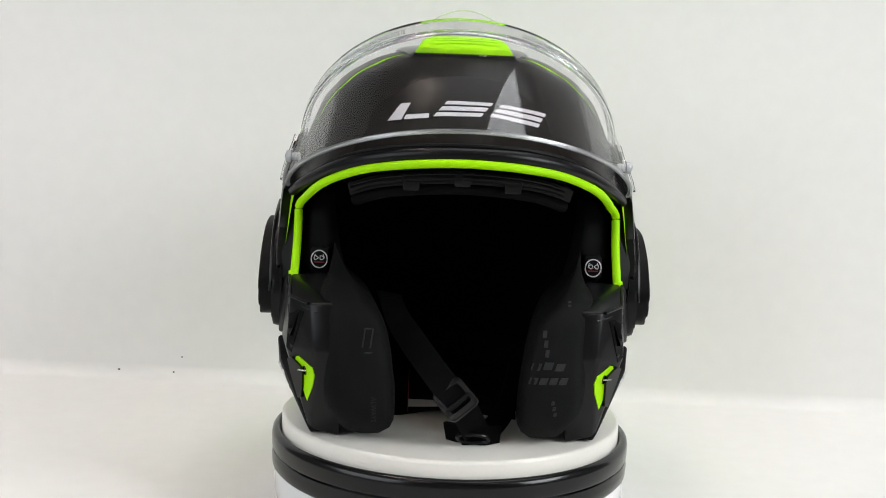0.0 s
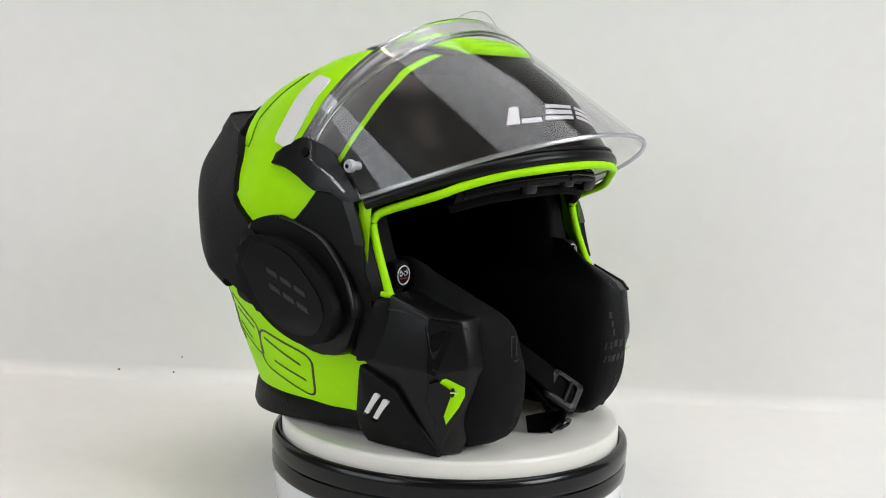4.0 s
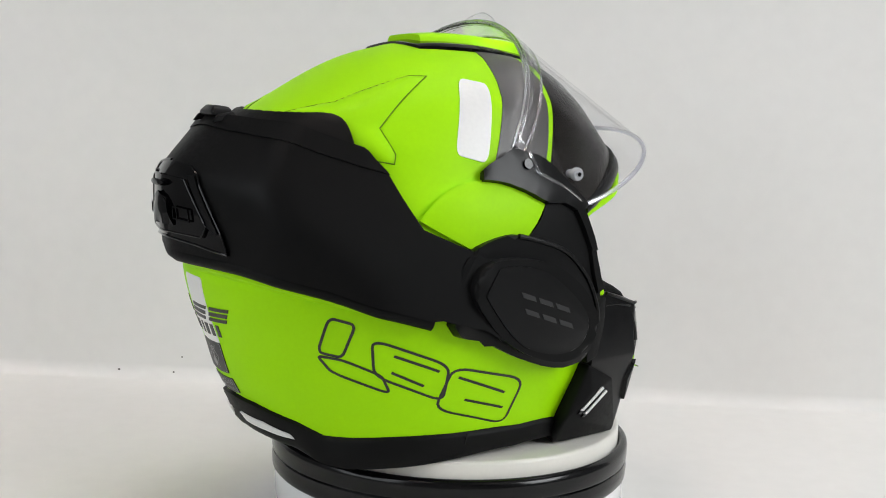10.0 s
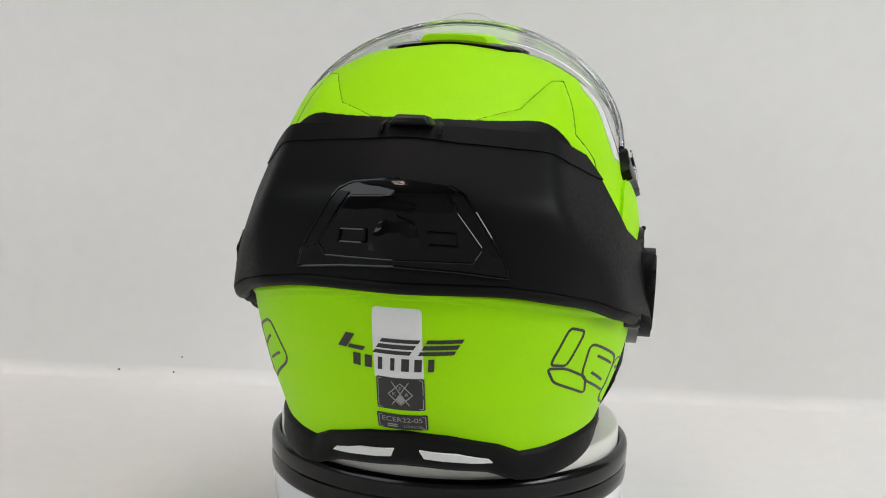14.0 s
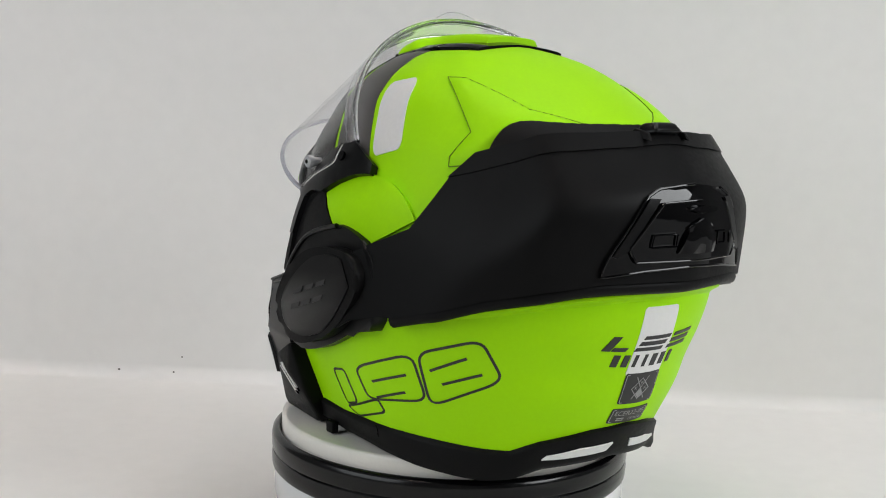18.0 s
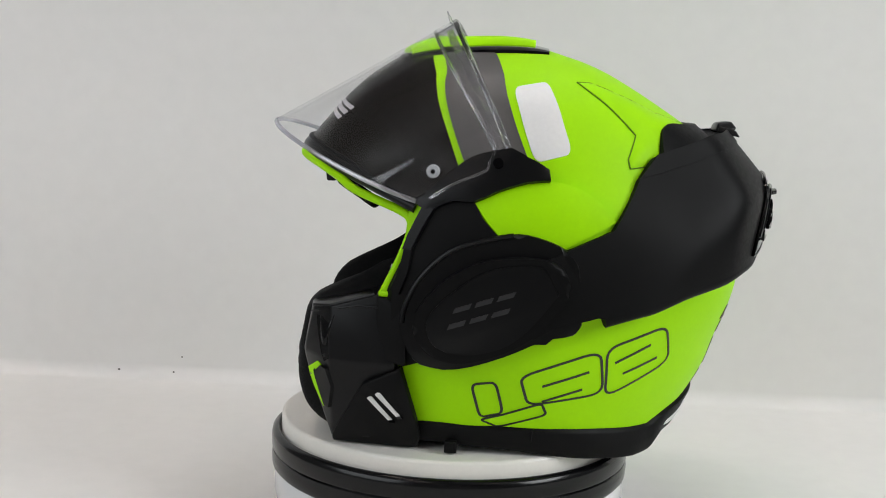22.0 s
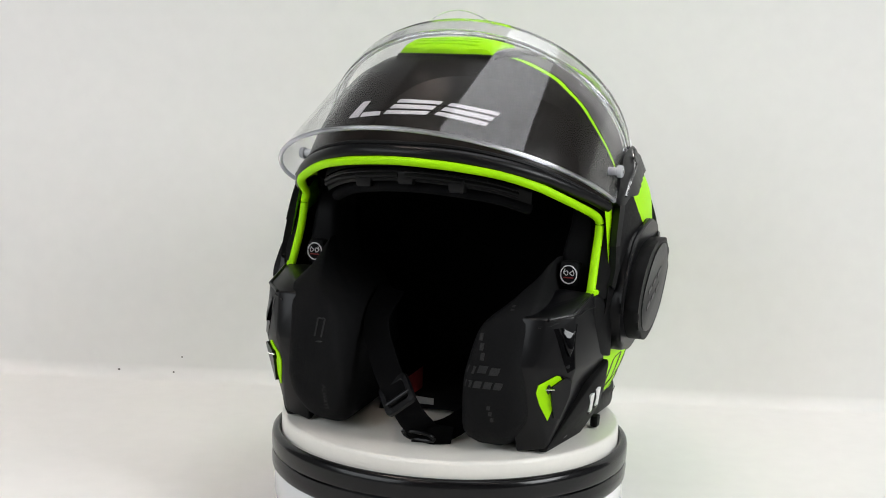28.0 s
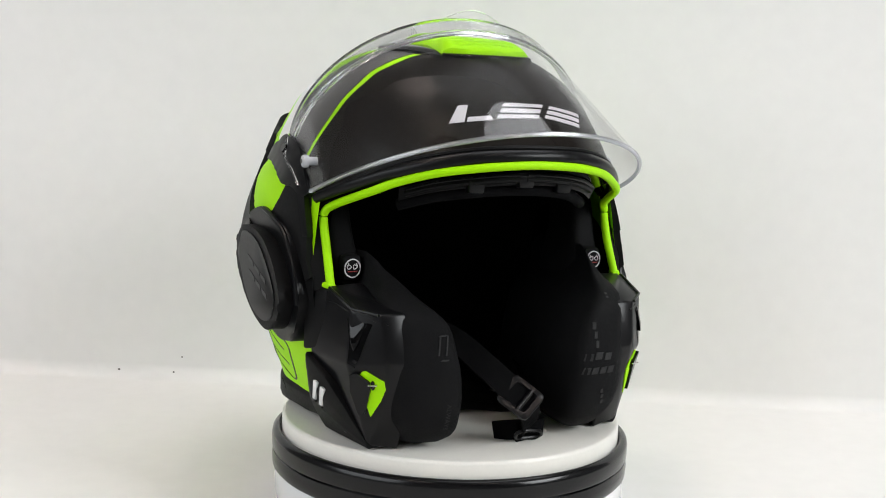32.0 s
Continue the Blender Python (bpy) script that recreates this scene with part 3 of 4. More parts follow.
FRAME = [(112, -41, 102), (88, -40, 103), (93, -85, 89.5), (77, -88, 91), (91, -91, 60), (74, -93, 60), (88, -86, 40), (73, -88, 38), (94, -71, 4), (74, -73, 0), (118, -28, 58),
         (85, -26, 40), (108, -72, 92), (110, -72, 58), (100, -46, 6), (80, -40, 2), (113.5, -33, 85)]
CORNER = [(121, -26, 57), (116, -50, 45), (95.5, -71.5, 6), (93, -71, 1), (101, -16, 1), (105.5, -13, 10), (112.5, -16, 21), (119, -30, 37), (84, -26, 57), (84, -50, 44), (82, -70, 2), (84, -16, 4), (84, -18, 20)]
SCOOP_OUT = [(108.9, -68.9, 86.2), (97.7, -81.9, 83.9), (101.4, -79.8, 72.2), (104.0, -77.7, 62.6), (105.8, -75.3, 55.8), (109.7, -72.3, 58.4), (108.7, -72.4, 72.5)]
GLINT_WEDGE = [(108.6, -70.4, 85.6), (101.0, -79.6, 84.4), (108.6, -68.9, 85.0), (100, -77, 84.0), (108.9, -74.4, 72.0), (105.4, -78.2, 71.4), (107.6, -76.6, 66.5), (107, -72, 66)]
from mathutils.bvhtree import BVHTree
for s in (-1, 1):
    part("side_plate", sheet(ways(mirror_pairs(PLATE, s)), SHELL, 0.003, 0.006), MATT, helmet, "matt black side plate")
    front = SHELL.point(ways(mirror_pairs([(66.5, 20), (65.6, 16), (62.6, 4.5), (61.3, 0.2), (58.8, -5), (58.5, -9)], s)), 0.0025)
    inner = SIDE_TRIM * np.array([s, 1, 1])
    part("opening_return", band(along(front, 12), along(np.concatenate([inner, inner[-1:] - [[0, 0, 0.008]]]), 12)), MATT, helmet, "black return beside the face opening")
    mount = part("visor_mount", sheet(ways(mirror_pairs(rounded(MOUNT, True, 2, sharp=(0, 3, 7)), s)), SHELL, 0.006, 0.0085, 0.004, bulge=0.0015), SATIN, helmet, "satin black visor mount")
    part("arm", sheet(ways(mirror_pairs(ARM, s)), SHELL, 0.0062, 0.006, 0.004), SATIN, mount)
    part("leg", sheet(ways(mirror_pairs(LEG, s)), SHELL, 0.0056, 0.006, 0.004), MATT, mount)
    dot = [(84.6 + 1.5 * math.cos(k * math.pi / 6), 28.6 + 1.3 * math.sin(k * math.pi / 6)) for k in range(12)]
    part("button", sheet(ways(mirror_pairs(dot, s)), SHELL, 0.0088, 0.002), GLOSS, mount, "gloss black release button")
    pod = part("pivot_housing", slab(rounded(POD_BASE, True, 3, sharp=(13, 14, 15, 16)), 0.1278, 0.108, s, 0.003, lean_y=0.03), SATIN, helmet, "matt black pivot housing")
    part("ridge", tube([(s * (0.1278 + 0.03 * (y - 24) * MM), y * MM, z * MM) for y, z in rounded([(40, 143), (22, 139), (2, 131.5), (-15, 115), (-23.5, 98), (-25.5, 87)], False, 4)], 0.0016, 8), SATIN, pod)
    part("pivot_cover", slab(rounded(POD_OVAL, True, 4), 0.1366, 0.120, s, 0.0035, lean_y=0.01, segments=4), MATT, pod)
    part("pivot_face", slab(rounded(POD_FACE, True, 4, sharp=(0, 11)), 0.1374, 0.125, s, 0.0010, lean_y=0.01), SATIN, pod, "smoother black oval face")
    for y0, z0, n in ((43, 108.5, 3), (40, 98.5, 3)):
        for k in range(n):
            y, z = y0 - 13 * k, z0 - 4.2 * k
            bar = [(y, z + 2.6), (y - 10, z - 0.7), (y - 11.5, z - 4.2), (y - 1.5, z - 0.9)]
            part("print_bar", slab(bar, 0.1377 + 0.01 * (y - 31) * MM, 0.13, s, 0.0, lean_y=0.01), FAINT_PRINT, pod, "faint grey printed bar")
    cover = [(113, -43, 100), (116.5, -28, 99), (121, -23, 88), (121, -23, 58), (113.5, -43, 62), (100, -42, 100), (100, -24, 92), (100, -24, 58), (100, -42, 62)]
    part("hinge_cover", hull(cover, s, 0.0015), MATT, helmet, "matt black cover below the visor hinge")
    bm = hull(FRAME, s, 0.0022, 3)
    tree = BVHTree.FromBMesh(bm)
    frame_part = part("cheek_frame", bm, FRAME_BLACK, helmet, "satin black cheek frame")
    part("scoop", drape(SCOOP_OUT, s, tree, (-0.62, 0.78, 0), 0.0005, 0.002), GLOSS, frame_part, "gloss black air scoop")
    # Added wedge stands proud and tilts up, shaping the reflection of a hollow.
    part("glint_wedge", hull(GLINT_WEDGE, s, 0.0004), GLOSS, frame_part, "gloss black raised wedge that imitates the reflection in the scoop")
    part("top_edge", tube([(s * x * MM, y * MM, z * MM) for x, y, z in ((111.5, -44, 101), (107.5, -72, 92.2), (95, -84.2, 89.8))], 0.0011, 8), FRAME_BLACK, frame_part)
    part("step_edge", tube(lifted([(112.6, -42.1, 93.2), (111, -55, 93.2), (108.7, -66.9, 90.7), (97, -82, 86.5), (89.3, -86.4, 84.6)], s, tree, 0.0001), 0.0007, 8), FRAME_BLACK, frame_part)
    hook = [(102.1, -78.5, 54.0), (100.5, -80.2, 54.7), (91.0, -87.3, 48.8), (89.5, -86.4, 43.4), (90.9, -83.0, 35.5), (94.7, -76.5, 24.2), (97.5, -77, 30), (101, -77, 40), (103.5, -76, 50)]
    part("lime_insert", drape(hook, s, tree, (-0.62, 0.78, 0), 0.0008, 0.0012), LIME, frame_part, "lime hook-shaped insert")
    lid = [(104.2, -76.6, 53.0), (98.0, -81.6, 47.6), (97.2, -81.0, 43.5), (97.6, -78.0, 34.2), (97.6, -74.3, 26.2), (100.9, -72.0, 25.0), (107.5, -71.6, 40), (107.5, -72.6, 51.4)]
    part("insert_cover", drape(lid, s, tree, (-0.62, 0.78, 0), 0.0026, 0.0026), FRAME_BLACK, frame_part, "black cover plate over the lime insert")
    hole = [(97.0 + 1.7 * math.cos(k * math.pi / 6), -83, 45.6 + 3.2 * math.sin(k * math.pi / 6)) for k in range(12)]
    part("insert_hole", drape(hole, s, tree, (-0.62, 0.78, 0), 0.0012, 0.0008), GLOSS, frame_part, "dark oval hole in the lime insert")
    part("pin", tube([(s * 0.0955, -0.0855, 0.0462), (s * 0.1010, -0.0845, 0.0465)], 0.0005, 8), STEEL, frame_part, "small steel pin")
    bm = hull(CORNER, s, 0.0015)
    tree = BVHTree.FromBMesh(bm)
    corner = part("lower_corner", bm, MATT, helmet, "matt black lower corner piece")
    # Open slots: white plates imitate the bright disc seen through, gloss tips the dark end.
    for dy, dz in ((0, 0), (-5.2, -3.3)):
        dash = [(130, -38.2 + dy, 40.5 + dz), (130, -40 + dy, 40.6 + dz), (130, -41.6 + dy, 39.2 + dz), (130, -28.2 + dy, 24.4 + dz), (130, -26.8 + dy, 24.2 + dz), (130, -25.4 + dy, 25.0 + dz)]
        part("slot_see_through", drape(dash, s, tree, (-1, 0, 0), 0.0013, 0.002), WHITE_FILM, corner, "white plate in place of the bright view through a slanting slot")
        tip = [(130, -28.4 + dy, 24.6 + dz), (130, -26.8 + dy, 22.6 + dz), (130, -24.0 + dy, 23.2 + dz), (130, -25.4 + dy, 25.4 + dz)]
        part("slot_end", drape(tip, s, tree, (-1, 0, 0), 0.0015, 0.002), GLOSS, corner, "dark slot end")

# chin bar, turned over to the back
CHIN_HALF = [(180, 31.5), (168.4, 31.5), (151.1, 31.1), (140.2, 29.9), (132, 29.6), (126.3, 24.6), (116.9, 11.7), (104.7, 6.8), (99.3, 4.2), (90, 2.5), (90, -14.5), (96, -15.2), (100.5, -12.6),
             (108, -10.8), (111.8, -9.8), (114.2, -9.9), (122.3, -7.5), (126.9, -6.3), (137, -2.9), (148.9, -0.2), (160.4, 1.5), (180, 1.7)]
STRIP = [(180, 31.7), (161, 31.7), (143.3, 30.6), (132.8, 29.9), (126, 24.6), (132.8, 25.3), (142.8, 26.3), (157, 27.6), (169, 28.2), (180, 28.8)]
VENT = [(180, 19.6), (171, 18.9), (168.3, 17.5), (160.6, 6.5), (159.2, 2.9), (168.7, 4.0), (180, 4.6)]
VENT_IN = [(180, 16.4), (171.2, 16.2), (164.6, 8.1), (166.2, 5.7), (180, 5.7)]
FACET = [(161.4, 6.9), (168.6, 17.2), (170.8, 17.0), (165.4, 9.4), (164.4, 7.8), (162.2, 6.6)]
SLOT = [(169.4, 10.6), (174.4, 10.7), (174.3, 8.5), (169.0, 8.4)]


def whole(line):
    """The outline of a symmetrical piece at the back from one half of it."""
    return list(line) + [(360 - a, e) for a, e in line[::-1] if a < 180]


chin = part("chin_bar", sheet(ways(whole(CHIN_HALF)), CHIN, 0, 0.012, 0.003), MATT, helmet, "matt black chin bar turned to the back")
part("top_strip", sheet(ways(whole(STRIP)), CHIN, 0.0009, 0.0012, 0.005), MATT, chin, "satin black edge strip")
vent = part("vent_panel", sheet(ways(whole(VENT)), CHIN, 0.0018, 0.002, 0.004), GLOSS, chin, "gloss black vent panel")
part("inner_panel", sheet(ways(whole(VENT_IN)), CHIN, 0.0036, 0.002, 0.004), GLOSS, vent)
part("lens_slot", sheet(ways([(180 + 3.4 * math.cos(k * math.pi / 8), 14.7 + 0.6 * math.sin(k * math.pi / 8)) for k in range(16)]), CHIN, 0.0072, 0.006), GLOSS, vent)
part("peak", sheet(ways([(176.5, 11.5), (180, 13.2), (183.5, 11.5), (183, 10.7), (180, 12), (177, 10.7)]), CHIN, 0.0058, 0.002), GLOSS, vent)
part("tongue", sheet(ways([(180, 13.0), (177.0, 12.0), (174.9, 7.2), (180, 7.0), (185.1, 7.2), (183.2, 12.2)]), CHIN, 0.0046, 0.003, 0.003, bulge=0.0022), GLOSS, vent, "gloss black tapered tongue")
for line, lift, thin in ((VENT, 0.0016, 0.0009), (VENT_IN, 0.0034, 0.0007)):
    q = along(ways(whole(line)), 90)
    part("panel_edge", tube(CHIN.point(unit(q), lift), thin, 8), GLOSS, vent)
for s in (-1, 1):
    part("facet", sheet(ways(mirror_pairs(FACET, s)), CHIN, 0.0030, 0.0015), SATIN, vent)
    part("slot_frame", ribbon(ways(mirror_pairs(rounded(SLOT, True, 6, sharp=(0, 1, 2, 3)), s)), CHIN, 0.0008, 0.0056, True, 0.001), GLOSS, vent)
edge = [(a, e) for a, e in CHIN_HALF[15:]]
edge = edge + [(360 - a, e) for a, e in edge[:-1][::-1]]
part("lower_lip", tube(CHIN.point(ways([(a, e - 0.9) for a, e in rounded(edge, False, 4)]), -0.0055), 0.0048, 10), MATT, chin, "black rubber lower lip")
part("latch_hook", hull([(13, 173, 207), (-13, 173, 207), (13, 185, 206.5), (-13, 185, 206.5), (10.5, 175, 212.4), (-10.5, 175, 212.4), (8, 184, 213.6), (-8, 184, 213.6), (10, 188, 209), (-10, 188, 209)], 1, 0.0018, 3), SATIN, chin, "black latch hook")
for k in (-1, 1):
    part("latch_tab", hull([(k * 15, 189, 203), (k * 18, 189, 203), (k * 15, 174, 206), (k * 18, 174, 206), (k * 14.5, 186, 207.6), (k * 16.5, 186, 207.6), (k * 14, 175, 210), (k * 16, 175, 210)], 1, 0.0008), MATT, chin, "black latch bracket")


# rear of the shell
WING = [(180, 37.4), (165, 37.4), (154.5, 37.9), (149, 38.4), (144, 38.2), (140, 36.4), (137, 32.5), (135, 27), (155, 25), (180, 25)]
part("rear_vent", sheet(ways(whole(rounded(WING, False, 3, sharp=(7, 8)))), SHELL, 0.0048, 0.012, 0.005, bulge=0.001), MATT, helmet, "matt black rear vent")
LIP = [(116, -10.5), (122, -9.2), (130, -7.8), (140, -5.6), (152, -2.9), (165, -1.2), (180, -0.6)]
LIP_ROWS = [(4.0, -0.2), (2.6, 0.4), (1.4, 0.82), (0.5, 0.98), (0.0, 1.0), (-0.3, 0.96), (-0.7, 0.72), (-1.1, 0.4), (-1.6, 0.15), (-2.4, -0.05)]


def lip_mesh(high):
    """A ridge below the chin bar that runs out into the shell at both sides."""
    turn = np.linspace(112, 248, 91)
    fold = np.where(turn > 180, 360 - turn, turn)
    rise = np.interp(fold, [a for a, _ in LIP], [e for _, e in LIP])
    rise = np.convolve(np.pad(rise, 4, "edge"), np.ones(9) / 9, "valid")
    grow = high * np.clip((fold - 112) / 50, 0, 1) ** 0.8
    bm = bmesh.new()
    rows = [[bm.verts.new(q) for q in SHELL.point(ways(np.stack([turn, rise + up], 1)), grow * f - 0.0003)] for up, f in LIP_ROWS]
    for r0, r1 in zip(rows, rows[1:]):
        for i in range(len(turn) - 1):
            bm.faces.new((r0[i], r0[i + 1], r1[i + 1], r1[i]))
    return bm


part("shell_lip", lip_mesh(0.0062), LIME, helmet, "lime spoiler lip")
RIM = [(61.0, -41.6), (76, -43.8), (89.4, -44.4), (107.9, -43.9), (124.0, -43.7), (137, -43.7), (146.0, -43.3), (154.4, -39.9), (169.0, -36.0), (180, -34.6)]
RIM_LOW = [(57, -45.5), (78, -49), (98.7, -50), (115, -50.4), (130.8, -50.2), (146, -49.2), (158, -47.3), (180, -45.4)]


def rim_mesh(lift):
    """The rim is wrapped round the base as a band."""
    n = 120
    a = np.linspace(58, 302, n)
    fold = np.where(a > 180, 360 - a, a)
    hi = np.interp(fold, [q for q, _ in RIM], [e for _, e in RIM])
    lo = np.interp(fold, [q for q, _ in RIM_LOW], [e for _, e in RIM_LOW])
    swell = 0.006 * np.interp(fold, [95, 120, 138, 148, 156], [0, 0.7, 1, 0.7, 0])
    bm = bmesh.new()
    rows = []
    for k, (f, l) in enumerate(((0.0, -0.002), (0.0, lift * 0.7), (0.06, lift * 0.9), (0.3, lift), (0.5, lift + 0.001), (0.68, lift + 0.0012), (0.82, lift + 0.0002), (0.92, lift - 0.002), (0.98, lift - 0.005), (1.0, lift - 0.009), (1.0, lift - 0.016), (0.5, -0.013))):
        d = ways(np.stack([a, hi + (lo - hi) * f], 1))
        p = SHELL.point(d, l + swell * math.sin(math.pi * min(f, 0.9) ** 1.3))
        p[:, 2] = np.maximum(p[:, 2], 0.0002) if f >= 0.9 else p[:, 2]
        rows.append([bm.verts.new(q) for q in p])
    for r0, r1 in zip(rows, rows[1:]):
        for i in range(n - 1):
            bm.faces.new((r0[i], r0[i + 1], r1[i + 1], r1[i]))
    return bm


rim_part = part("bottom_rim", rim_mesh(0.0035), MATT, helmet, "matt black rubber bottom rim")
for s in (-1, 1):
    slot = [(155.4, -43.2), (157.0, -42.2), (166.5, -39.9), (176.6, -38.7), (175.4, -41.0), (166.3, -42.1)]
    part("rear_slot", sheet(ways(mirror_pairs(slot, s)), SHELL, 0.0050, 0.001), WHITE_FILM, rim_part, "white slot in the rear rim")
    part("rim_joint", ribbon(ways(mirror_pairs([(99, -43.2), (99, -47)], s)), SHELL, 0.0006, 0.0040), GLOSS, rim_part)
part("rim_clip", hull([(108, 2, 1), (108, 10, 1), (103, 2, 1), (103, 10, 1), (108.5, 2, 9), (108.5, 10, 9), (103, 10, 9), (103, 2, 9)], 1, 0.001), MATT, rim_part, "small black strap clip")

# prints at the back
C = (179.2, -20)


def figure(name, points, mat, lift=0.0006, parent=None, label="", centre=C, form=SHELL):
    return part(name, sheet(decal_ways(form, centre, points), form, lift, 0.0004, 0.004), mat, parent or helmet, label)


def box_points(x0, y0, x1, y1, r=1.5):
    out = []
    for cx, cy, a0 in ((x1 - r, y1 - r, 0), (x0 + r, y1 - r, 90), (x0 + r, y0 + r, 180), (x1 - r, y0 + r, 270)):
        out += [(cx + r * math.cos(radians(a0 + k * 30)), cy + r * math.sin(radians(a0 + k * 30))) for k in range(4)]
    return out


def on(rise):
    """Height in mm on the back of the shell round its print centre."""
    return 151 * math.tan(radians(rise + 20))


figure("rear_film", box_points(-14.8, on(-21.5), 13.8, on(-4.3), 2.5), WHITE_FILM, 0.00025, label="white reflective film patch")
def between(q, u0, v0, u1, v1):
    """A slanting bar inside a four-cornered field (lower left, upper left, upper right, lower right), by fractions."""
    a, b, c, d = (np.array(k, float) for k in q)

    def at(u, v):
        return (a * (1 - u) + d * u) * (1 - v) + (b * (1 - u) + c * u) * v
    return [at(u0, v0), at(u0, v1), at((u0 + u1) / 2, v1), at(u1, v1), at(u1, v0), at((u0 + u1) / 2, v0)]


STEM = ((0.0, 0.0, 0.34, 1.0), (0.40, 0.0, 0.98, 0.26))
STACK = ((0.04, 0.0, 0.97, 0.24), (0.04, 0.37, 0.97, 0.64), (0.04, 0.77, 0.99, 1.0))
for x0, x1, bars in ((-38, -15, STEM), (-16, 13, STACK), (10, 38, STACK)):
    y0, y1 = on(-14.9), on(-11.2)
    for bar in bars:
        figure("logo_bar", between([(x0, y0), (x0 + 6, y1), (x1, y1), (x1 - 6, y0)], *bar), INK, 0.0005, label="black slanting logo bar")
for k, wide in enumerate((4.6, 4.2, 2.6, 2.4, 4.4, 4.2, 3.4)):
    x = -26.0 + k * 7.3
    figure("print_bar", [(x - wide / 2, on(-19.0)), (x + wide / 2, on(-19.0)), (x + 0.6 + wide / 2, on(-15.9)), (x + 0.6 - wide / 2, on(-15.9))], INK, 0.0005, label="black print bar")
badge = figure("badge", box_points(-14, on(-28.7), 14, on(-20.8), 1.2), INK, 0.0005, label="black badge with a grey diamond")
for q in (box_points(-13, on(-28.7) + 1, 13, on(-20.8) - 1, 0.8),):
    part("badge_border", ribbon(decal_ways(SHELL, C, q), SHELL, 0.0004, 0.0007, True, 0.0002), GREY_PRINT, badge)
cy = (on(-28.7) + on(-20.8)) / 2
for q in ([(0, cy + 7), (7, cy), (0, cy - 7), (-7, cy)],):
    part("diamond", ribbon(decal_ways(SHELL, C, rounded(q, True, 4, sharp=(0, 1, 2, 3))), SHELL, 0.0006, 0.0007, True, 0.0002), GREY_PRINT, badge)
for q in ([(-5, cy + 8), (5, cy - 7)], [(5, cy + 8), (-5, cy - 7)]):
    part("cross_line", ribbon(decal_ways(SHELL, C, along(q, 6)), SHELL, 0.0005, 0.0007, False, 0.0002), GREY_PRINT, badge)
for letter, x, y in (("K", -3.6, cy + 0.2), ("P", 0, cy + 3.6), ("A", 3.6, cy + 0.2)):
    part("badge_letter", text_mesh(letter, 2.6, SHELL, C, (x, y), 0.0007), GREY_PRINT, badge)
part("diamond_fill", sheet(decal_ways(SHELL, C, [(0, cy - 0.5), (2.8, cy - 3.3), (0, cy - 6.2), (-2.8, cy - 3.3)]), SHELL, 0.0007, 0.0002), GREY_PRINT, badge)
plate = figure("approval_label", box_points(-15, on(-34.4), 15, on(-30.1), 1.0), INK, 0.0005, label="black approval label with grey lettering")
part("label_border", ribbon(decal_ways(SHELL, C, box_points(-13.8, on(-34.4) + 1, 13.8, on(-30.1) - 1, 0.6)), SHELL, 0.0004, 0.0007, True, 0.0002), GREY_PRINT, plate)
part("label_words", text_mesh("ECER22-05", 3.9, SHELL, C, (0, on(-31.5)), 0.0007), GREY_PRINT, plate)
part("label_words", text_mesh("1750\u00b150g", 2.2, SHELL, C, (6.2, on(-33.35)), 0.0007), GREY_PRINT, plate)
for k in range(2):
    part("label_bar", sheet(decal_ways(SHELL, C, box_points(-9, on(-33.3) - 1.0 + 1.5 * k, -3, on(-33.3) - 0.3 + 1.5 * k, 0.2)), SHELL, 0.0007, 0.0002), GREY_PRINT, plate)

# outlined blocks on the sides
BLOCKS = {-1: ([(139.5, 10.6), (133.1, 12.4), (137.1, 21.4), (143.4, 20.0)], [(143.8, 21.0), (137.2, 22.1), (126.8, 26.5), (124.5, 31.6), (140.5, 25.4)],
               [(129.2, 16.3), (107.8, 24.4), (108.7, 34.6), (129.0, 26.5)], [(106.5, 24.9), (81.2, 30.4), (83.8, 43.4), (111.0, 36.8)]),
          1: ([(78.9, 32.0), (86.4, 31.1), (88.9, 40.2), (81.1, 41.6)], [(81.2, 42.3), (88.8, 40.7), (101.2, 36.7), (103.4, 40.1), (87.4, 44.2)],
              [(93.6, 29.0), (116.9, 21.0), (120.7, 33.5), (96.8, 37.5)], [(118.8, 20.4), (136.6, 14.0), (142.6, 24.4), (121.8, 34.7)])}
SLITS = {-1: ([(123.5, 21.1), (110.7, 25.9)], [(124.2, 25.7), (114.9, 29.8)], [(104.7, 27.9), (87.5, 33.8)], [(101.6, 34.6), (86.5, 38.4)]),
         1: ([(100.7, 31.7), (114.6, 27.2)], [(101.2, 36.2), (113.5, 32.3)], [(122.4, 24.7), (133.0, 19.5)], [(125.9, 27.8), (137.1, 23.4)])}


for s in (-1, 1):
    for q in BLOCKS[s]:
        line = soft_corners([(s * a, -e) for a, e in q])
        part("outline_block", ribbon(ways(line), SHELL, 0.0017, 0.0003, True, 0.0003), INK, helmet, "black outlined slanting block")
    for q in SLITS[s]:
        line = along([(s * a, -e) for a, e in q], 10)
        part("outline_slit", ribbon(ways(line), SHELL, 0.0018, 0.0003, False, 0.0003), INK, helmet, "black printed line")

# silver bars on the brow
for q, bars in (([(-22.3, 34.4), (-19.6, 39.3), (-10.5, 39.8), (-9.8, 35.0)], STEM), ([(-9.4, 35.4), (-5.8, 40.0), (8.7, 39.8), (4.9, 35.6)], STACK), ([(6.2, 35.9), (10.5, 39.6), (26.0, 38.2), (21.8, 33.8)], STACK)):
    for bar in bars:
        part("logo_bar", sheet(ways(between(q, *bar)), SHELL, 0.0009, 0.0003, 0.003), SILVER_PRINT, helmet, "silver slanting logo bar")


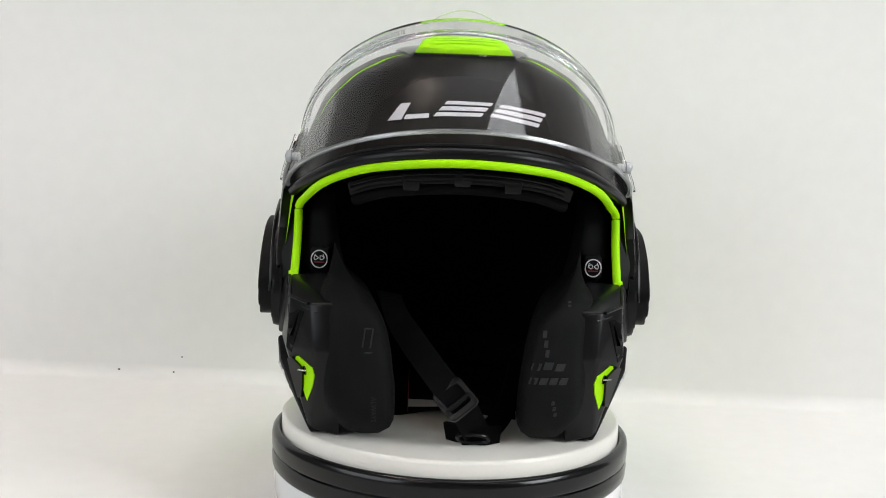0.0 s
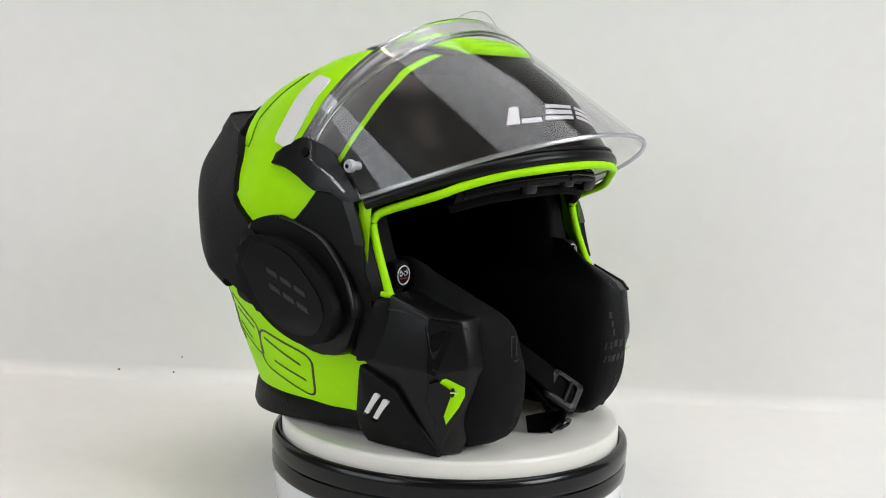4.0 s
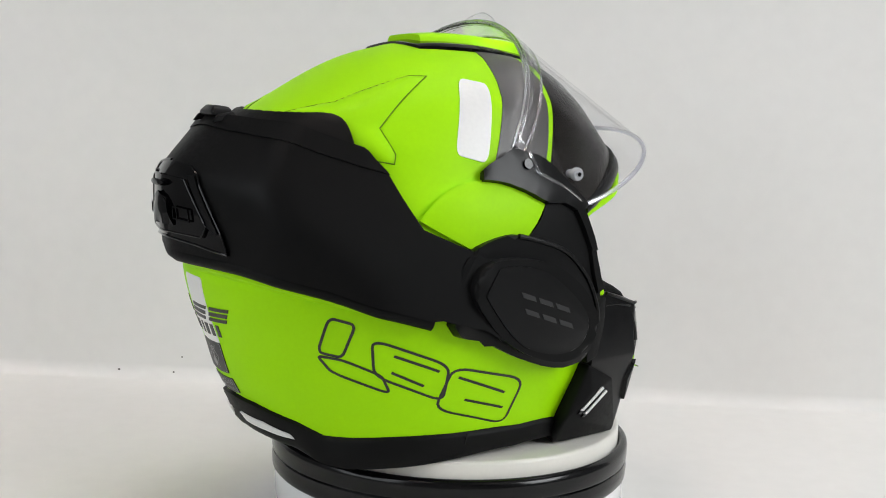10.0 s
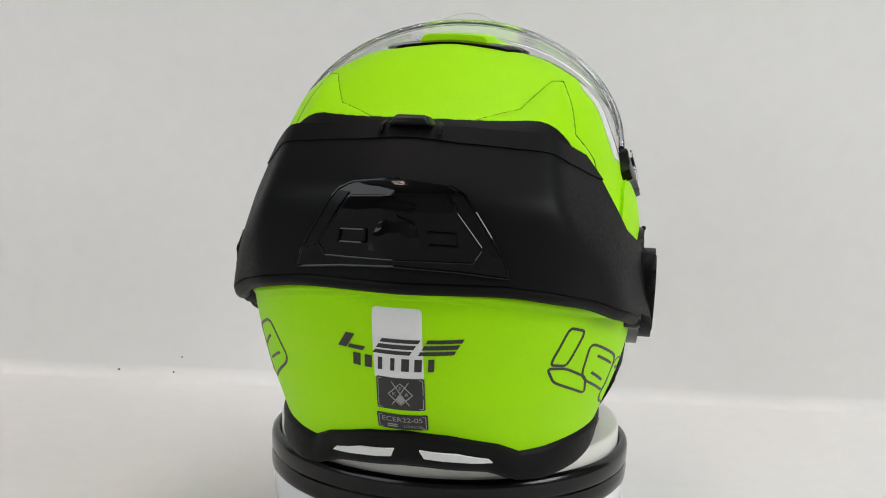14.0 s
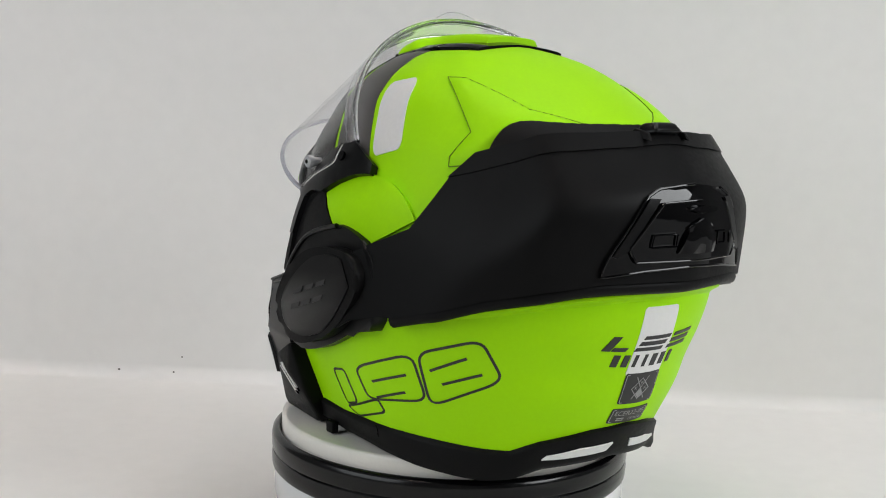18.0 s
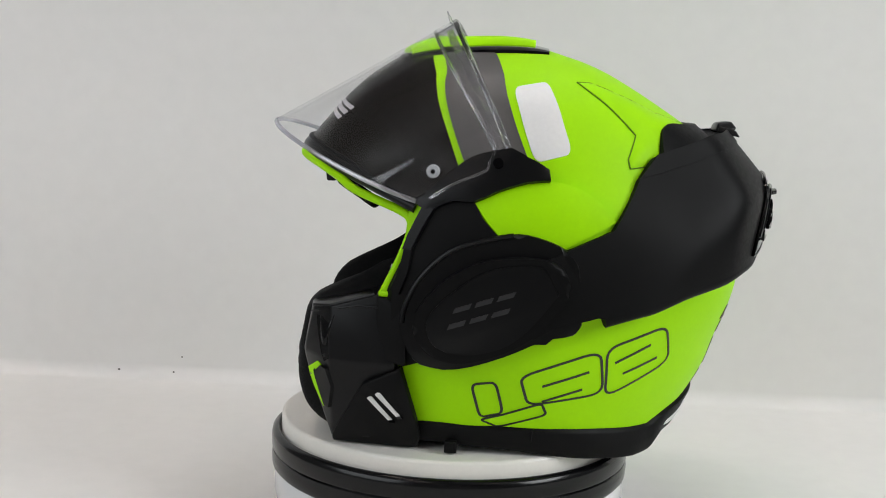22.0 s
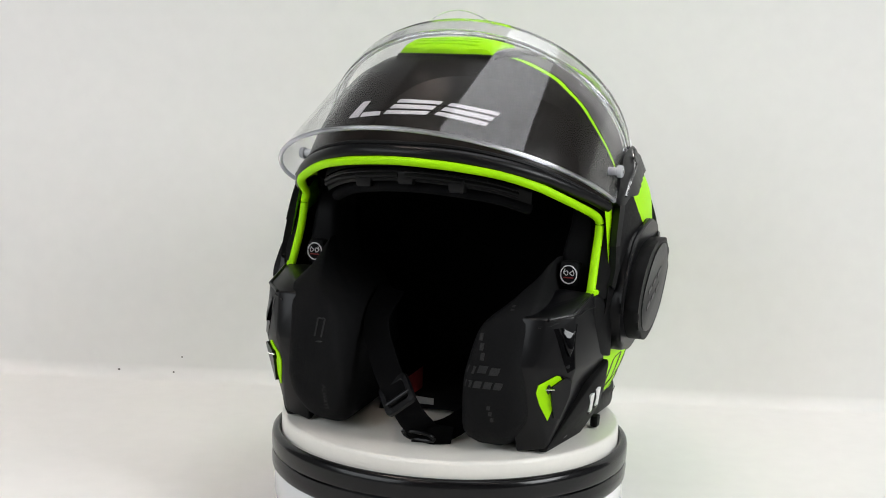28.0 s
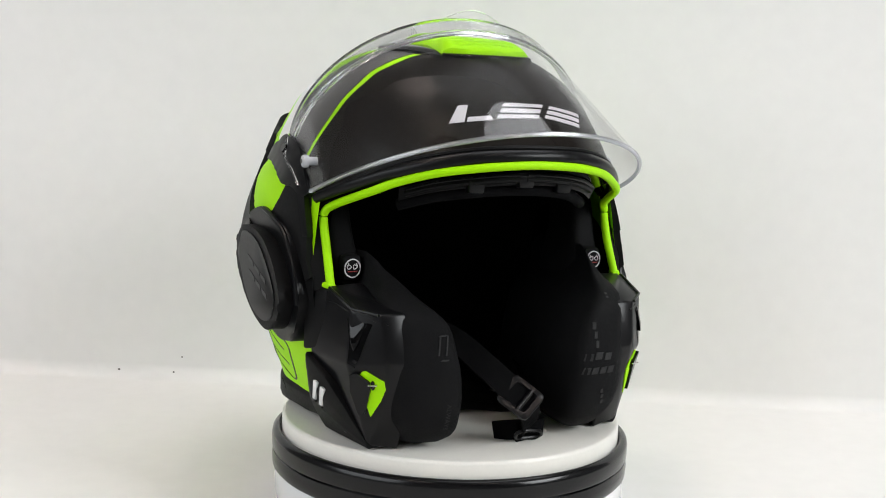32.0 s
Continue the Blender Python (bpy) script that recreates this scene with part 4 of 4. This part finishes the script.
# top vent
BASE_ROWS = [(-42, 35, 1.0), (-30, 37, 1.6), (-5, 42, 1.8), (25, 47, 1.8), (45, 44, 1.6), (58, 36, 0.8)]
Y, T, X, Z, _ = crown_piece(30, BASE_ROWS, 0.0006, 0.85, 8.0)
top_vent = part("top_vent", sheet_from(X, Y, Z, 0.006), GLOSS, helmet, "top air vent with a lime slider")
SCOOP_ROWS = [(-41, 32.5, 3.2), (-38, 32.5, 4.6), (-32, 32, 6.2), (-22, 30.5, 7.4), (-8, 28, 6.4), (15, 26.5, 5.4), (35, 25, 4.6), (49, 22, 3.6)]
Y, T, X, Z, _ = crown_piece(150, SCOOP_ROWS, 0.0018, 0.55, 8.0)
gill = np.clip(1 - (np.abs(T) / 0.72) ** 8, 0, 1) * np.clip((Y + 41) / 3, 0, 1) * np.clip((-14 - Y) / 3, 0, 1)
Z = Z - gill * 0.0028 * (((Y + 41) / 6.0) % 1.0 < 0.3)
part("slider", sheet_from(X, Y, Z, 0.0045), LIME, top_vent, "lime ribbed vent slider")
part("front_lip", tube([(x * MM, (-42.2 + 7.5 * (x / 32) ** 2) * MM, float(top_height(np.array([x * MM * 0.8]), np.array([(-42.2 + 7.5 * (x / 32) ** 2) * MM]))[0]) + 0.001) for x in np.linspace(-33, 33, 17)], 0.0014, 8), GLOSS, top_vent)
for s in (-1, 1):
    fin = []
    for x, y, h in ((32.5, -34, 2.2), (34.5, -32, 1.6), (44, -2, 1.0), (37, -2, 2.6), (33.0, -30, 3.0)):
        z = float(top_height(np.array([x * MM]), np.array([y * MM]))[0]) / MM
        fin += [(x, y, z - 2), (x, y, z + h)]
    part("side_fin", hull(fin, s, 0.0006), SATIN, top_vent, "satin black side fin")
part("latch", hull([(-6, -44, 248.2), (6, -44, 248.2), (-6, -40, 249), (6, -40, 249), (-4, -44, 250.6), (4, -44, 250.6)], 1, 0.001), GLOSS, top_vent, "small black latch")


# raised visor
def visor_point(u, v, out=0.0):
    """u runs from side to side (-1 to 1), v from the rear edge to the front edge."""
    f = np.asarray(u) * math.pi / 2
    sn, cs = np.sin(f), np.cos(f)
    rear = np.stack([(0.1110 + out) * sn, 0.035 + (-0.0057 - 0.035) * cs ** 1.1, 0.192 + (0.2746 + out - 0.192) * cs], -1)
    frnt = np.stack([(0.1165 + out) * sn, -0.0175 + (-0.1275 + 0.0175) * cs, 0.1595 + (0.2036 + out - 0.1595) * cs ** 1.15], -1)
    v = np.asarray(v)[..., None]
    return rear + (frnt - rear) * v


def visor_sheet(u0, u1, v0, v1, nu, nv, thick):
    U, V = np.meshgrid(np.linspace(u0, u1, nu), np.linspace(v0, v1, nv), indexing="ij")
    a, b = visor_point(U, V, thick / 2), visor_point(U, V, -thick / 2)
    bm = bmesh.new()
    va = [[bm.verts.new(a[i, j]) for j in range(nv)] for i in range(nu)]
    vb = [[bm.verts.new(b[i, j]) for j in range(nv)] for i in range(nu)]
    for i in range(nu - 1):
        for j in range(nv - 1):
            bm.faces.new((va[i][j], va[i + 1][j], va[i + 1][j + 1], va[i][j + 1]))
            bm.faces.new((vb[i][j], vb[i][j + 1], vb[i + 1][j + 1], vb[i + 1][j]))
    for i in range(nu - 1):
        for j in (0, nv - 1):
            bm.faces.new((va[i][j], va[i + 1][j], vb[i + 1][j], vb[i][j]))
    for j in range(nv - 1):
        for i in (0, nu - 1):
            bm.faces.new((va[i][j], va[i][j + 1], vb[i][j + 1], vb[i][j]))
    return bm


visor = part("visor", visor_sheet(-1, 1, 0.0, 1, 81, 25, 0.0022), VISOR, helmet, "clear polycarbonate visor, raised", 30)
u = np.linspace(-0.985, 0.985, 81)
part("rear_rim", tube(visor_point(u, 0 * u), 0.0018, 10), VISOR_SOLID, visor, "thick clear rear edge")
part("rib", tube(visor_point(u, 0 * u + 0.115, 0.0006), 0.0013, 10), VISOR_SOLID, visor, "clear stiffening rib")
part("rear_band", visor_sheet(-0.985, 0.985, 0.0, 0.115, 81, 4, 0.0040), VISOR_SOLID, visor, "thickened clear band", 30)
part("front_rim", tube(visor_point(u, 0 * u + 1), 0.0015, 8), VISOR_LIP, visor, "bluish clear front edge")
ut = np.linspace(-0.16, 0.16, 25)
crest = visor_point(ut, 0 * ut + 0.03, 0.0005)
peak = crest + np.stack([0 * ut, -0.003 * np.cos(ut / 0.16 * math.pi / 2), 0.0085 * np.cos(ut / 0.16 * math.pi / 2)], 1)
part("lift_tab", band(crest, peak), VISOR, visor, "clear lifting tab")
part("lift_tab_edge", tube(peak, 0.00035, 8), VISOR_SOLID, visor)
for s in (-1, 1):
    bm = bmesh.new()
    for k in range(64):
        ridge = tube(visor_point(np.full(4, s * (0.24 + 0.0105 * k)), np.linspace(0.018, 0.05 + 0.012 * random.random(), 4), -0.0022), 0.0005, 6)
        mesh = bpy.data.meshes.new("ridge")
        ridge.to_mesh(mesh)
        bm.from_mesh(mesh)
        bpy.data.meshes.remove(mesh)
        ridge.free()
    part("serration", bm, VISOR_SOLID, visor, "fine clear ridges inside the thick band")
    v = np.linspace(0, 1, 24)
    flange = rounded([(83.5, 31.5), (82.1, 28.8), (81.6, 26.6), (78.1, 24.7), (72.6, 21.9), (67.2, 17.9)], False, 4)
    part("flange_edge", tube(SHELL.point(ways(mirror_pairs(flange, s)), 0.0088), 0.0008, 8), VISOR_SOLID, visor, "clear edge of the side flange")
    part("side_rim", tube(visor_point(0 * v + s * 0.985, v), 0.0018, 8), VISOR_RIM, visor, "thick clear side edge")
    c = np.array([s * 0.1135, -0.0102, 0.1787])
    pin = part("visor_pin", lathe([(0, 0.0062), (0.0018, 0.0062), (0.0020, 0.0056), (0.0036, 0.0056), (0.0042, 0.0048), (0.0042, 0.0022), (0.0028, 0.0018), (0.0028, -0.004)], 24), CLEAR_SOLID, visor, "clear visor lock pin")
    pin.matrix_basis = Matrix.Translation(c) @ Matrix.Rotation(s * math.pi / 2, 4, "Y")
    hole = part("pin_screw", lathe([(0, 0.0065), (0.0014, 0.0065), (0.0014, 0.004)], 12), GLOSS, visor, "dark screw head")
    hole.matrix_basis = pin.matrix_basis.copy()


visor.visible_shadow = False
for ob in visor.children:
    if ob.name.split(".")[0] in ("rear_rim", "rib", "serration", "rear_band", "front_rim", "side_rim", "lift_tab", "lift_tab_edge", "flange_edge", "visor_pin"):
        ob.visible_shadow = False


# inside: cheek pads, side cushions, brow duct, neck roll, strap
def pad_mesh(rows, side, back, slant=0.0, taper=0.0):
    """A soft pad by levels: height, inner x, outer x, front y (mm)."""
    z0, z1 = rows[0][0], rows[-1][0]
    inner, outer, frnt = (smooth(rows, k) for k in (1, 2, 3))
    zs = np.linspace(0, 1, 28)
    bm = bmesh.new()
    rings = []
    n = 40
    for q in zs:
        z = z0 + (z1 - z0) * q
        pinch = (1 - abs(2 * q - 1) ** 12) ** 0.4
        xi, xo, yf = inner(z), outer(z), frnt(z)
        cx, cy = (xi + xo) / 2, (yf + back) / 2
        hx, hy = (xo - xi) / 2 * pinch, (back - yf) / 2 * (0.85 + 0.15 * pinch)
        ring = []
        for k in range(n):
            a = 2 * math.pi * k / n
            c, sn = math.cos(a), math.sin(a)
            x = cx + hx * math.copysign(abs(c) ** 0.5, c)
            y = cy + hy * math.copysign(abs(sn) ** 0.5, sn)
            if sn < 0:
                y += slant * (x - xi) / (xo - xi) * -sn
            deep = min(max((y - yf) / (back - yf), 0), 1) ** 0.7
            x = xo - (xo - x) * (1 - taper * deep / (xo - xi))
            w = 0.0009 * noise.noise((x * 0.05 + side, y * 0.05, z * 0.05))
            ring.append(bm.verts.new((side * (x * MM + w), y * MM + w, z * MM)))
        rings.append(ring)
    for a, b in zip(rings, rings[1:]):
        for k in range(n):
            bm.faces.new((a[k], a[(k + 1) % n], b[(k + 1) % n], b[k]))
    bm.faces.new(rings[0])
    bm.faces.new(rings[-1])
    return bm


PAD_ROWS = [(0.4, 40, 76, -78), (10, 33, 78, -91), (25, 31, 86, -99), (50, 33, 88, -102), (72, 38, 88, -99), (86, 45, 89, -95), (96, 57, 90, -86), (103, 64, 86, -72), (112, 72, 84.5, -54), (122, 76, 84, -42)]
WING_ROWS = [(96, 76, 100, -32), (110, 80, 104, -29), (128, 84, 105, -22), (146, 86, 104, -16), (156, 86, 100, -10)]


def slanted(x, z, wide, high, lean=1.5):
    return [(x - wide / 2, z - high / 2), (x - wide / 2 + lean, z + high / 2), (x + wide / 2 + lean, z + high / 2), (x + wide / 2, z - high / 2)]


def pad_words(words, height, at, tree):
    """Words running down a pad, laid on its front."""
    bm = text_mesh(words, height, None, None, (0, 0), 0)
    for v in bm.verts:
        x, z = at[0] * MM + v.co.y * MM, at[1] * MM - v.co.x * MM
        hit = tree.ray_cast(Vector((x, -0.15, z)), Vector((0, 1, 0)))[0]
        v.co = (hit or Vector((x, -0.098, z))) - Vector((0, 0.0004, 0))
    return bm


PAD_PRINTS = {-1: [slanted(-60.5 + k * 0.6, 101 - k * 15, 1.0, 12) for k in range(3)] + [slanted(-55.5 + k * 0.6, 101 - k * 15, 1.0, 12) for k in range(3)]
              + [slanted(-58.0 + k * 0.6, 107 - k * 15, 4.5, 0.9) for k in range(4)],
              1: [slanted(50 + k * 7.6, 56.5 + (k % 2) * 0.8, 5.6, 4.6) for k in range(3)] + [slanted(48.5 + k * 6.4, 47.5, 4.8, 4.4) for k in range(4)]
              + [slanted(54.5 + k * 0.9, 83 - k * 6, 2.4, 4.4, 0.4) for k in range(4)] + [slanted(62.5 + k * 0.9, 33 - k * 4, 2.0, 2.6, 0.3) for k in range(3)]
              + [slanted(69.5 + k * 1.0, 104 - k * 4.5, 2.0, 3.0, 0.3) for k in range(3)]}
for s in (-1, 1):
    bm = pad_mesh([(z, a + (3.5 if s > 0 else 0), b, f) for z, a, b, f in PAD_ROWS], s, 40, 6.0, 20.0)
    tree = BVHTree.FromBMesh(bm)
    pad = part("cheek_pad", bm, PAD, helmet, "black padded cheek pad with faint grey print")
    for bar in PAD_PRINTS[s]:
        if any((tree.ray_cast(Vector((x * MM, -0.15, z * MM)), Vector((0, 1, 0)))[0] or Vector()).y > -0.05 for x, z in bar):
            continue
        part("pad_print", drape([(x, -110, z) for x, z in bar], 1, tree, (0, 1, 0), 0.0004, 0.0006), PAD_PRINT, pad, "faint grey print")
    if s < 0:
        part("pad_print", pad_words("ALWAYS", 3.4, (-51.3, 24.8), tree), PAD_PRINT, pad, "faint grey lettering")
    wing = part("side_cushion", pad_mesh(WING_ROWS, s, 20), PAD, helmet, "black side cushion")
    ring = [(s * (92.8 + 5.4 * math.cos(a)) * MM, -0.0358, (111.5 + 5.9 * math.sin(a)) * MM) for a in (2 * math.pi * k / 28 for k in range(28))]
    part("glasses_mark", tube(ring, 0.00045, 6, closed=True), SILVER_PRINT, wing, "round white eyeglass mark")
    for k in (-1, 1):
        lens = [(s * (92.8 + k * 2.0 + 1.5 * math.cos(a)) * MM, -0.0358, (112.4 + 1.2 * math.sin(a) + 0.5 * math.sin(2 * a)) * MM) for a in (2 * math.pi * j / 14 for j in range(14))]
        part("glasses_lens", tube(lens, 0.0003, 6, closed=True), SILVER_PRINT, wing)
        part("glasses_arm", tube([(s * (92.8 + k * 3.4) * MM, -0.0358, 0.1128), (s * (92.8 + k * 2.6) * MM, -0.0358, 0.1148)], 0.0003, 6), SILVER_PRINT, wing)
    part("red_line", tube([(s * 0.0895, -0.0358, 0.1094), (s * 0.0961, -0.0358, 0.1094)], 0.0004, 6), RED_CLOTH, wing)
    bm = hull([(86, -35.3, 103), (99, -35.3, 103), (86, -35.3, 120), (99, -35.3, 120), (86, -25, 103), (99, -25, 103), (86, -25, 120), (99, -25, 120)], s, 0.003)
    part("mark_patch", bm, PAD, wing, "black fabric patch")

duct = [(-a, e) for a, e in BROW_EDGE[:5][::-1]] + [(a, e) for a, e in BROW_EDGE[1:5]]
duct_ways = ways(rounded(duct, False, 4))
o = SHELL.point(duct_ways, -0.004)
i1 = SHELL.point(duct_ways, -0.013) + np.array([0, 0.002, -0.001])
i2 = SHELL.point(duct_ways, -0.016) + np.array([0, 0.004, -0.008])
i3 = SHELL.point(duct_ways, -0.026) + np.array([0, 0.008, -0.010])
brow_duct = part("brow_duct", band(o, i1), GLOSS, helmet, "gloss black duct under the brow")
part("duct_face", band(i1, i2), MATT, brow_duct)
part("duct_roll", tube(i2 + (i3 - i2) * 0.6, 0.004, 10), FABRIC, brow_duct, "black cloth edging")
n = len(o)
for k, w in ((0.17, 4), (0.36, 5), (0.64, 5), (0.83, 4)):
    j = int(k * n)
    seg = slice(max(j - w, 0), j + w)
    mid = (i1[seg] * 0.5 + i2[seg] * 0.5) + np.array([0, -0.0012, 0])
    part("duct_slot", tube(mid, 0.0022, 8, 1.0), MATT, brow_duct, "black air slot")
    part("duct_slot_edge", tube(mid + np.array([0, -0.0018, 0.0026]), 0.0006, 6), SATIN, brow_duct)
for x in (-32, 0, 32):
    part("duct_clip", hull([(x - 6, -95 + abs(x) * 0.2, 176 - abs(x) * 0.12), (x + 6, -95 + abs(x) * 0.2, 176 - abs(x) * 0.12), (x - 5, -94 + abs(x) * 0.2, 168 - abs(x) * 0.12), (x + 5, -94 + abs(x) * 0.2, 168 - abs(x) * 0.12),
                           (x - 6, -88 + abs(x) * 0.2, 176 - abs(x) * 0.12), (x + 6, -88 + abs(x) * 0.2, 176 - abs(x) * 0.12), (x - 5, -88 + abs(x) * 0.2, 168 - abs(x) * 0.12), (x + 5, -88 + abs(x) * 0.2, 168 - abs(x) * 0.12)], 1, 0.001), SATIN, brow_duct, "small black clip")

roll = [(a, -43 - 3 * math.cos(radians(a - 180))) for a in range(78, 284, 6)]
p = SHELL.point(ways(roll), -0.028)
p[:, 2] = 0.0162
part("neck_roll", tube(p, 0.016, 14, 1.0), FABRIC, helmet, "black neck roll")
curtain_in = SHELL.point(ways(roll), -0.125)
curtain_in[:, 2] = 0.0012
part("neck_curtain", band(p - np.array([0, 0, 0.010]), curtain_in), FABRIC, helmet, "black cloth neck curtain")
xs = np.linspace(-0.046, 0.046, 15)
rows = [np.stack([xs, np.full(15, y) + 0.010 * (1 - (xs / 0.046) ** 2), np.full(15, z) + 0.002 * np.cos(xs * 60)], 1) for y, z in ((-0.022, 0.0008), (-0.018, 0.006), (0.0, 0.0075), (0.05, 0.006), (0.11, 0.004))]
for a, b in zip(rows, rows[1:]):
    part("neck_cloth", band(a, b), FABRIC, helmet, "black cloth between the cheek pads")
part("care_tag", hull([(-30, -17, 6), (-8, -11, 5), (-30, -15, 11), (-9, -9, 9), (-30, -14.6, 11), (-9, -8.6, 9)], 1, 0), GREY_PRINT, helmet, "small grey care tag")
part("rear_lining", band(SHELL.point(ways(roll), -0.013), SHELL.point(ways([(a, -20) for a, _ in roll]), -0.0145)), FABRIC, helmet)
part("care_label", slab([(-30, 6), (-30, 20), (20, 24), (20, 8)], 0.030, 0.0296, -1, 0), RED_CLOTH, helmet, "dark red lining label")


def strap(points, width, thick, name, mat, parent, label=""):
    p = rounded(np.array(points, float) * MM, False, 6)
    tan = unit(np.gradient(p, axis=0))
    out = unit(np.cross(np.cross(tan, (0.25, -1, 0.1)), tan))
    side = np.cross(tan, out) * width * MM / 2
    bm = bmesh.new()
    rows = [[bm.verts.new(c) for c in (q - s + o * thick * MM, q + s + o * thick * MM, q + s - o * thick * MM, q - s - o * thick * MM)] for q, s, o in zip(p, side, out)]
    for a, b in zip(rows, rows[1:]):
        for k in range(4):
            bm.faces.new((a[k], a[(k + 1) % 4], b[(k + 1) % 4], b[k]))
    bm.faces.new(rows[0])
    bm.faces.new(rows[-1])
    return part(name, bm, mat, parent, label, 30)


chin_strap = strap([(-46, -4, 84), (-39, -40, 75), (-30, -64, 66), (-15, -83, 50), (-4, -92.5, 38.5), (5, -97.5, 29), (11, -94, 18), (15, -84, 8), (12, -72, 4.5)], 18, 0.9, "chin_strap", WEB, helmet, "black webbing chin strap")
strap([(46, -14, 34), (38, -46, 18), (27, -68, 8), (16, -80, 5.5), (6, -84, 5)], 15, 0.9, "strap_end", WEB, chin_strap)
strap([(-4, -72, 5), (8, -82, 7.5), (20, -83, 6.5), (31, -76, 4.5)], 13, 1.2, "loose_end", WEB, chin_strap)
MID, LONG, WIDE = np.array((0.5, -97.2, 33.6)), np.array((6.4, -6.6, -5.9)), np.array((7.8, 1.9, 6.3))
FACING = np.array((-0.27, -0.78, 0.57))


def buckle_plate(outline, hole, thick):
    """A flat plastic frame: an outline with a hole, both with as many points, lying on the strap."""
    bm = bmesh.new()
    rings = []
    for line, up in ((outline, -thick), (outline, thick * 0.6), ([(a * 0.95, b * 0.95) for a, b in outline], thick), ([(a * 1.06, b * 1.06) for a, b in hole], thick), (hole, thick * 0.6), (hole, -thick)):
        rings.append([bm.verts.new((MID + a * LONG + b * WIDE + up * FACING) * MM) for a, b in line])
    n = len(rings[0])
    for a, b in zip(rings, rings[1:] + rings[:1]):
        for k in range(n):
            bm.faces.new((a[k], a[(k + 1) % n], b[(k + 1) % n], b[k]))
    return bm


frame_line = box_points(-1.12, -1.1, 1.12, 1.1, 0.35)
part("buckle", buckle_plate(frame_line, box_points(-0.72, -0.72, 0.72, 0.72, 0.18), 1.5), FRAME_BLACK, chin_strap, "black plastic slide buckle")
for k in (0.28,):
    part("buckle_bar", tube(np.array([MID + k * LONG - 0.9 * WIDE, MID + k * LONG + 0.9 * WIDE]) * MM, 0.0019, 10), FRAME_BLACK, chin_strap)
part("keeper", tube(rounded(np.array([(4, -92, 9), (20, -90, 8), (22, -86, 3), (6, -86, 3)]) * MM, True, 4), 0.0013, 8, closed=True), FRAME_BLACK, chin_strap, "black strap keeper loop")


def motions():
    """The disc and the helmet on it turn once in just under thirty seconds."""
    knots = ((0, 0), (5, 60.33), (10, 121.12), (15, 181.30), (20, 241.36), (25, 301.31), (32, 385.63))
    turned, stood = [], []
    for i in range(33):
        a = float(np.interp(i, [k for k, _ in knots], [v for _, v in knots]))
        r = radians(a + 1.898)
        turned.append((float(i), pose(-0.0008 * math.cos(r), -0.0008 * math.sin(r), DISC_TOP, 0, 0, a + 1.898)))
        stood.append((float(i), pose(0, 0, 0, 0, 0, a)))
    walk(helmet, turned)
    walk(stand_disc, stood)


motions()
